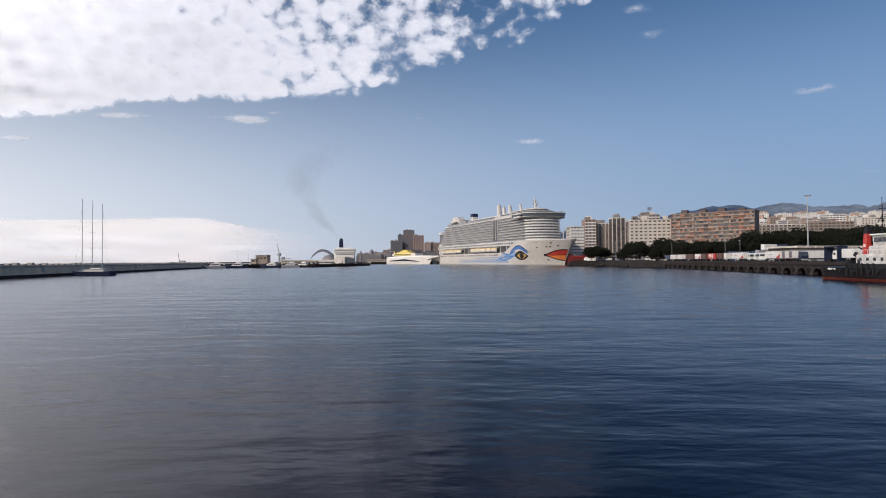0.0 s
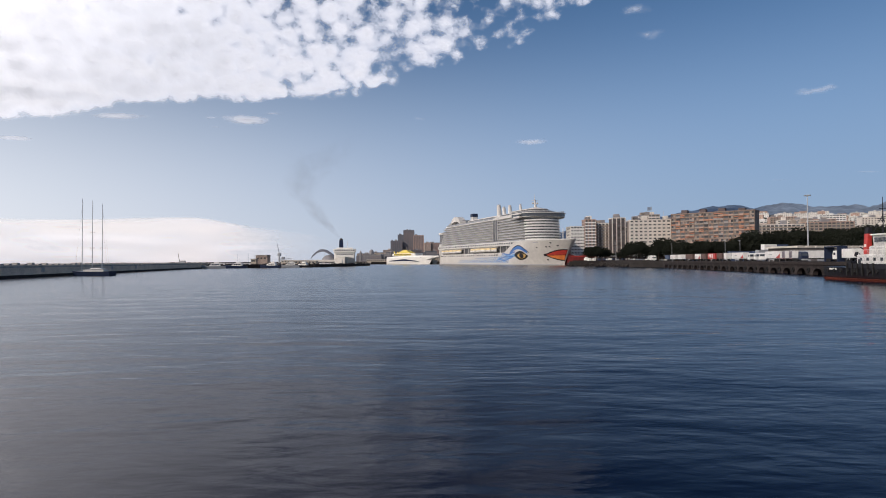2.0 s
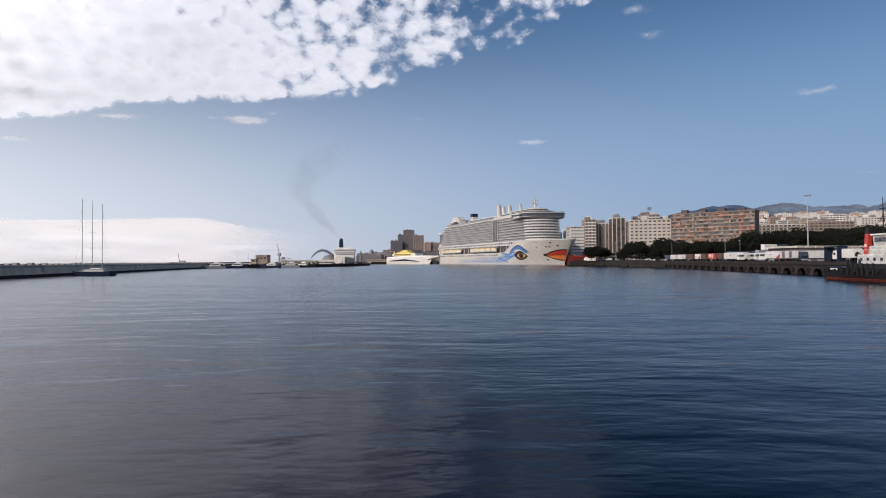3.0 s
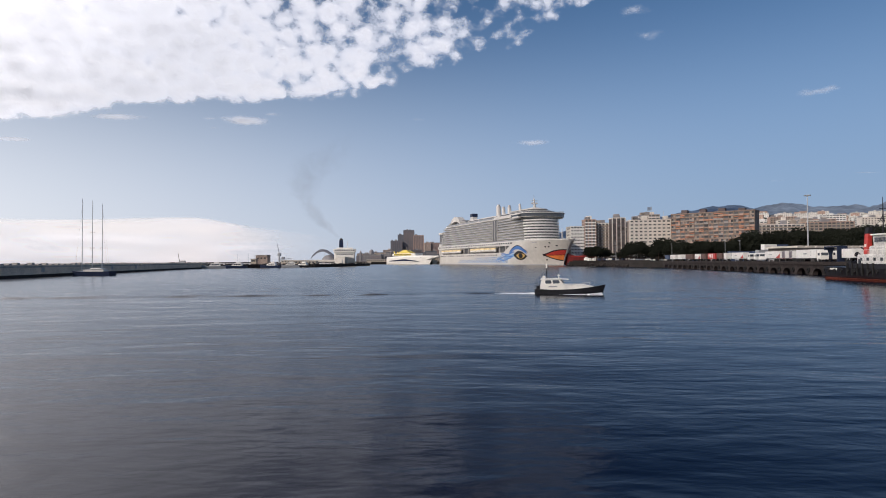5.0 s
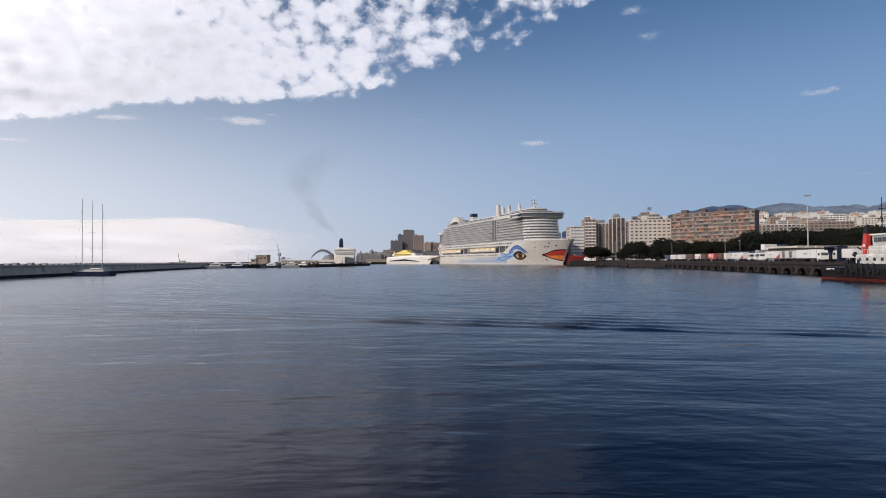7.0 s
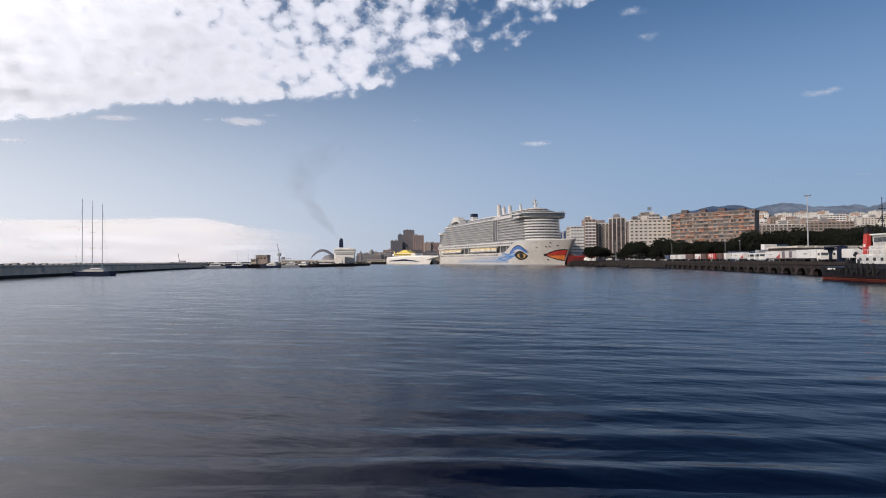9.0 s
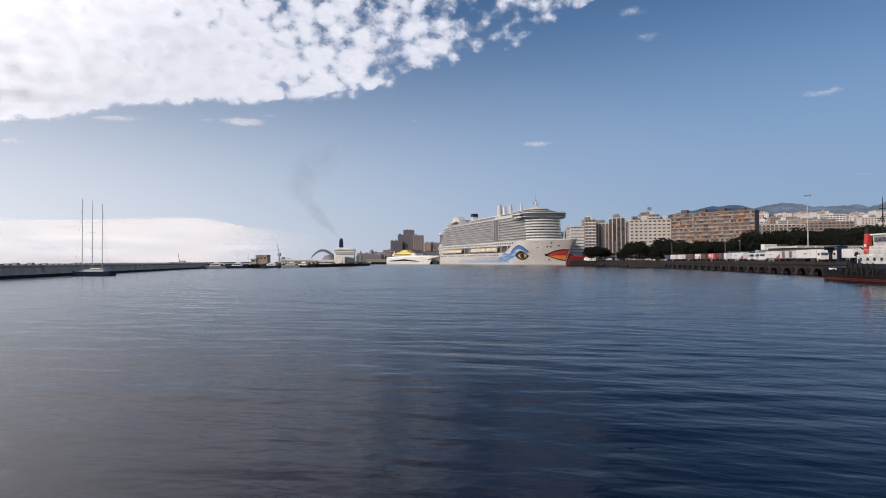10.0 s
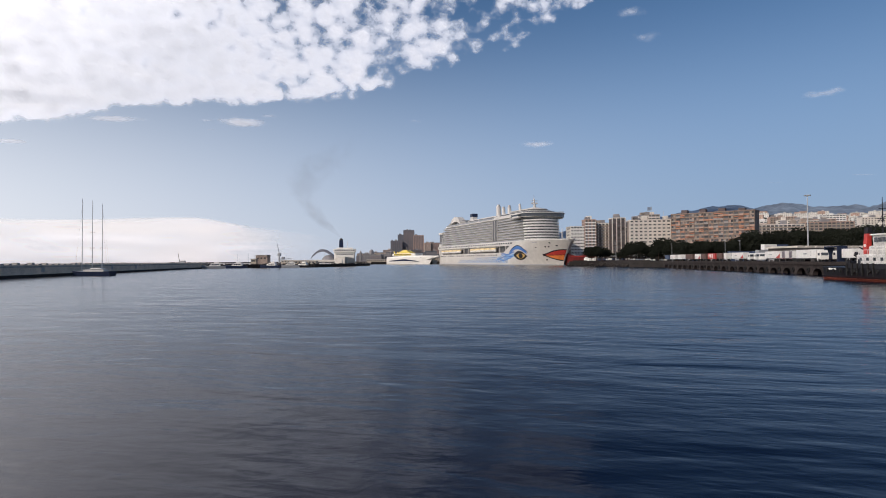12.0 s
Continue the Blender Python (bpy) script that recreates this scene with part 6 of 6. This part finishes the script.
        for p in pts:
            rail.rod(p, (p[0], p[1] * 0.98, p[2] + 0.6), 0.025, n=5)
        for p, q in zip(pts, pts[1:]):
            rail.rod((p[0], p[1] * 0.98, p[2] + 0.6), (q[0], q[1] * 0.98, q[2] + 0.6), 0.025, n=5)
    part("bow_rail", rail, STEEL, b)
    part("stern_rail", Geo().rod((-4.9, -1.3, 0.8), (-4.9, -1.3, 2.0), 0.05).rod((-4.9, 1.3, 0.8), (-4.9, 1.3, 2.0), 0.05).rod((-4.9, -1.3, 2.0), (-4.9, 1.3, 2.0), 0.05).box(-4.8, -4.3, -1.2, 1.2, 0.75, 1.5), BLACK, b)
    return b


BOAT = pilot_boat()
BOAT.scale = (0.93, 0.93, 0.93)


FOAM = mat("white_foam", (0.78, 0.80, 0.82), 0.7, vary=0.1, scale=3.0, bump=0.6)


def foam():
    """Bow wave and stern wash: lumps of white water round the hull."""
    g, rnd = Geo(), random.Random(4)

    def lump(x, y, s, h):
        i = len(g.v)
        n = 7
        a0 = rnd.random()
        g.v += [(x + s * 1.7 * math.cos(a0 + 2 * math.pi * k / n) * rnd.uniform(0.7, 1.2), y + s * math.sin(a0 + 2 * math.pi * k / n) * rnd.uniform(0.7, 1.2), -0.06) for k in range(n)]
        g.v += [(x + s * 0.7 * math.cos(a0 + 2 * math.pi * k / n), y + s * 0.45 * math.sin(a0 + 2 * math.pi * k / n), h * rnd.uniform(0.6, 1)) for k in range(n)]
        g.f += [(i + k, i + (k + 1) % n, i + n + (k + 1) % n, i + n + k) for k in range(n)] + [tuple(i + n + k for k in range(n))]
    for k in range(80):
        t = rnd.random() ** 1.2
        for s in (-1, 1):
            lump(4.7 - 5.8 * t, s * (0.35 + 1.65 * t ** 0.6) + rnd.uniform(-0.15, 0.15), rnd.uniform(0.10, 0.24), 0.30 * (1 - t) ** 1.6 + 0.02)
    for k in range(150):
        t = rnd.random() ** 1.6
        lump(-4.9 - 5 * t, rnd.gauss(0, 0.5 + 0.5 * t), rnd.uniform(0.16, 0.45) * (1 - 0.5 * t), 0.10 * (1 - t) + 0.01)
    for k in range(90):                         # two thinning streaks of broken water astern
        t = rnd.random() ** 1.3
        lump(-8 - 9 * t, rnd.choice((-1, 1)) * (0.7 + 2.6 * t) + rnd.gauss(0, 0.25), rnd.uniform(0.10, 0.24) * (1 - 0.6 * t), 0.03 * (1 - t) + 0.01)
    g.smooth = True
    return single("boat_foam", g, FOAM, "white bow wave and stern wash", "foam", "stuff")


WASH = foam()


def wake():
    """Crests that trail behind the boat and fan out; the near arm spreads towards the camera,
    long waves first and shorter ones after them."""
    xs, x = [], 0.0
    while x < 330:
        xs.append(x)
        x += 0.7 + 0.0015 * x
    nd = 520
    g, rows = Geo(), []
    for s in xs:
        row = []
        rise = min(1.0, s / 12.0)
        mid = 0.30 * s
        for j in range(nd + 1):
            d = -75 + 190 * (j / nd)
            back = mid - d + 1.2 * noise.noise((s * 0.022, d * 0.03, 2)) + 0.45 * noise.noise((s * 0.09, d * 0.1, 5))
            lead = clamp((back + 1.6) / 2.0)
            lam = 2.9 - 1.5 * clamp(back / 40)                    # shorter waves arrive later
            turns = back / 2.9 if back < 0 else -40 / 1.5 * math.log(max(1e-3, 1 - 1.5 * min(back, 40) / (2.9 * 40))) + max(0, back - 40) / 1.4
            brk = clamp(0.55 + 1.3 * noise.noise((s * 0.06, d * 0.05, 9)) + 0.5 * noise.noise((s * 0.13, d * 0.12, 3)), 0.05, 1.2)
            dash = clamp(0.45 + 1.5 * noise.noise((s * 0.26, 2.5, 9)) + 0.9 * noise.noise((s * 0.06, 7.5, 2)), 0.08, 1.3)
            crest = (0.20 + 0.16 * clamp(s / 90)) * rise * lead * dash * math.exp(-max(0.0, back) / (1.6 + 0.014 * s)) / (1 + (s / 180) ** 2) * (0.5 + 0.5 * math.cos(2 * math.pi * turns)) ** 2
            amp = rise * lead * brk * (0.027 * (lam / 2.9) * clamp((d + 70) / 25) * math.exp(-max(0.0, back) / 60) * clamp((s - 15) / 40))
            h = crest + amp * (1 + math.cos(2 * math.pi * turns))
            rough = 0.05 * rise * clamp(back * 0.25) * clamp((d + 70) / 25) * clamp(0.62 + 0.9 * noise.noise((s * 0.02, d * 0.035, 12)), 0.2, 1.0) / (1 + (s / 500) ** 2)
            chop = rough * (1 + noise.noise((s * 0.26, d * 0.75, 7)) + 0.5 * noise.noise((s * 0.55, d * 1.3, 8)))
            track = 0.09 * rise * math.exp(-(d / 1.4) ** 2) * math.exp(-s / 90) * (0.5 + noise.noise((s * 0.09, d * 0.4, 4)))
            row.append((-s, -d, h + chop + track - 0.012))
        rows.append(row)
    g.grid(rows)
    g.smooth = True
    return single("boat_wake", g, WATER, "long low wake waves trailing behind the boat", "wake", "stuff")


WAKE = wake()


# ---- funnel smoke ----
def smoke_mat():
    """Soot that thins out towards the border of each drifting sheet."""
    m = bpy.data.materials.new("thin_smoke")
    m.use_nodes = True
    n, l = m.node_tree.nodes, m.node_tree.links
    p = n["Principled BSDF"]
    p.inputs["Base Color"].default_value = (0.16, 0.14, 0.13, 1)
    p.inputs["Roughness"].default_value = 1.0
    p.inputs["Specular IOR Level"].default_value = 0.0
    at, co, tx, mu = n.new("ShaderNodeAttribute"), n.new("ShaderNodeTexCoord"), n.new("ShaderNodeTexNoise"), n.new("ShaderNodeMath")
    at.attribute_name = "soot"
    tx.inputs["Scale"].default_value, tx.inputs["Detail"].default_value, tx.inputs["Distortion"].default_value = 0.05, 3, 0.8
    l.new(co.outputs["Object"], tx.inputs["Vector"])
    mr = n.new("ShaderNodeMapRange")
    mr.inputs["From Min"].default_value, mr.inputs["From Max"].default_value = 0.22, 0.75
    l.new(tx.outputs["Fac"], mr.inputs["Value"])
    mu.operation = "MULTIPLY"
    l.new(at.outputs["Fac"], mu.inputs[0])
    l.new(mr.outputs[0], mu.inputs[1])
    l.new(mu.outputs[0], p.inputs["Alpha"])
    return m


SMOKE = smoke_mat()
PUFFS = []


def plume(t):
    """The middle of the plume, t from the funnel to its thin upper end."""
    t = max(0.0, t)
    lean = along([(0.0, 0.0), (0.25, -26.0), (0.5, -43.0), (0.7, -45.0), (0.85, -36.0), (1.0, -22.0), (1.4, 6.0)], t)
    return Vector((-121.5 + lean, 655, 31 + 100 * t ** 0.95))


def smoke_puff(k, t0, t1, dense):
    """A curling sheet of smoke along a stretch of the plume."""
    g, soot = Geo(), []
    rows = []
    for i in range(25):
        a = i / 24
        t = t0 + (t1 - t0) * a
        c, half = plume(t), 1.8 + 32.0 * max(0.0, t) ** 0.9
        row = []
        for j in range(13):
            b = j / 6 - 1
            row.append((c.x + half * b, c.y + 3 * k + half * 0.3 * math.sin(2 * b + 5 * t + k), c.z + half * 0.25 * b * math.sin(9 * t + k)))
            soot.append(dense * (1 - b * b) ** 2 * math.sin(math.pi * a) ** 0.8 * (1 - 0.45 * t))
        rows.append(row)
    g.grid(rows)
    g.smooth = True
    mid = plume((t0 + t1) / 2)
    g.v = [(x - mid.x, y - mid.y, z - mid.z) for x, y, z in g.v]
    ob = single("smoke_puff", g, SMOKE, "thin brown-grey smoke drifting from the ferry funnel", "smoke", "stuff", "funnel smoke", pose(*mid))
    ob.data.attributes.new("soot", "FLOAT", "POINT").data.foreach_set("value", soot)
    PUFFS.append((ob, mid, (t0 + t1) / 2, 1.7 * k))


for k, (a, b, d) in enumerate(((-0.01, 0.45, 0.30), (0.10, 0.7, 0.22), (0.35, 1.0, 0.17), (0.55, 1.25, 0.20))):
    smoke_puff(k, a, b, d)


# ---- what moves ----
def motions():
    # the ship yaws a little on its lines
    yaw = ((0.0, 0.0), (1.0, 0.0), (2.0, -0.06), (3.0, -0.10), (5.0, -0.26), (7.0, -0.38), (8.0, -0.22), (9.0, -0.06), (10.0, 0.16), (10.5, 0.02), (11.0, -0.02), (11.5, -0.1), (12.0, -0.26))
    walk(SHIP, [(t, pose(12.5, 857, 0, 0, 0, -70.1 + a)) for t, a in yaw])
    walk(TUG, [(t, pose(98.0 + 0.05 * a, 122.5, 0.8, 0, 0, -92 - a)) for t, a in ((0, 0), (1, 0.6), (2, 1.6), (3.2, 2.4), (4.8, 2.2), (6, 0.6), (7.2, -1.4), (8.8, -0.6), (10, 1.4), (11, 0.4), (12, 0.8))])
    # a lorry drives up along the quay and parks before the trailers
    walk(LORRY, [(t, on_quay(s, 4.2, 4.14, 180)) for t, s in ((0, 300), (1.4, 296), (2.0, 279), (2.5, 241), (2.9, 150), (3.2, 82), (3.7, 62), (4.5, 56.5), (12, 56.5))])
    # the pilot boat comes in past the breakwater, crosses and leaves along the quay
    way = ((0.0, -106, -60, 90), (1.6, -117, 40, 86), (2.4, -119, 88, 62), (2.8, -106, 108, 8), (3.2, -84, 111, -6), (4.0, -37, 99, -14), (4.8, 8.4, 85.7, -15), (5.15, 24.8, 80.3, -18),
           (5.5, 41.3, 74.6, -20), (6.0, 65.5, 65.5, -24), (6.5, 81, 46, -58), (7.2, 86, 8, -85), (9.0, 82, -80, -92), (12.0, 78, -230, -92))
    walk(BOAT, [(t, pose(x, y, -0.05, 0, -1.5, a)) for t, x, y, a in way])
    walk(WASH, [(t, pose(x, y, 0, 0, 0, a)) for t, x, y, a in way])
    # the wave pattern keeps its course after the boat has turned away
    trail = [(0.0, -240, 131, -11), (3.2, -84, 111, -11), (4.8, 8.4, 87, -11), (5.5, 43, 78, -14), (6.0, 78, 60, -20), (6.5, 110, 32, -29), (7.0, 140, 5.5, -32), (9.0, 150, 12, -17), (12.0, 160, -30, -14)]
    walk(WAKE, [(t, pose(x, y, 0, 0, 0, a)) for t, x, y, a in trail])
    # slow drift of the water's ripples and of the clouds
    walk(water, [(0.0, pose(0, 0, 0)), (3, pose(9, -4, 0)), (6, pose(17, -9, 0)), (9, pose(27, -13, 0)), (12.0, pose(36, -18, 0))])
    walk(cloud_layer, [(0.0, pose(0, 0, 0)), (12.0, pose(-25, 0, -18))])
    for k, w in enumerate(WISPS):
        walk(w, [(0.0, pose(0, 0, 0)), (12.0, pose(40 if k in (5, 6) else -25, 0, -15))])
    for ob, c, t, ph in PUFFS:
        w = 0.8 + 5 * t
        walk(ob, [(float(k), pose(c.x + w * math.sin(ph + 0.8 * k), c.y, c.z + 0.5 * w * math.sin(2 * ph + 1.1 * k), 0, 3 * math.sin(ph + 0.9 * k), 0)) for k in range(13)])


motions()
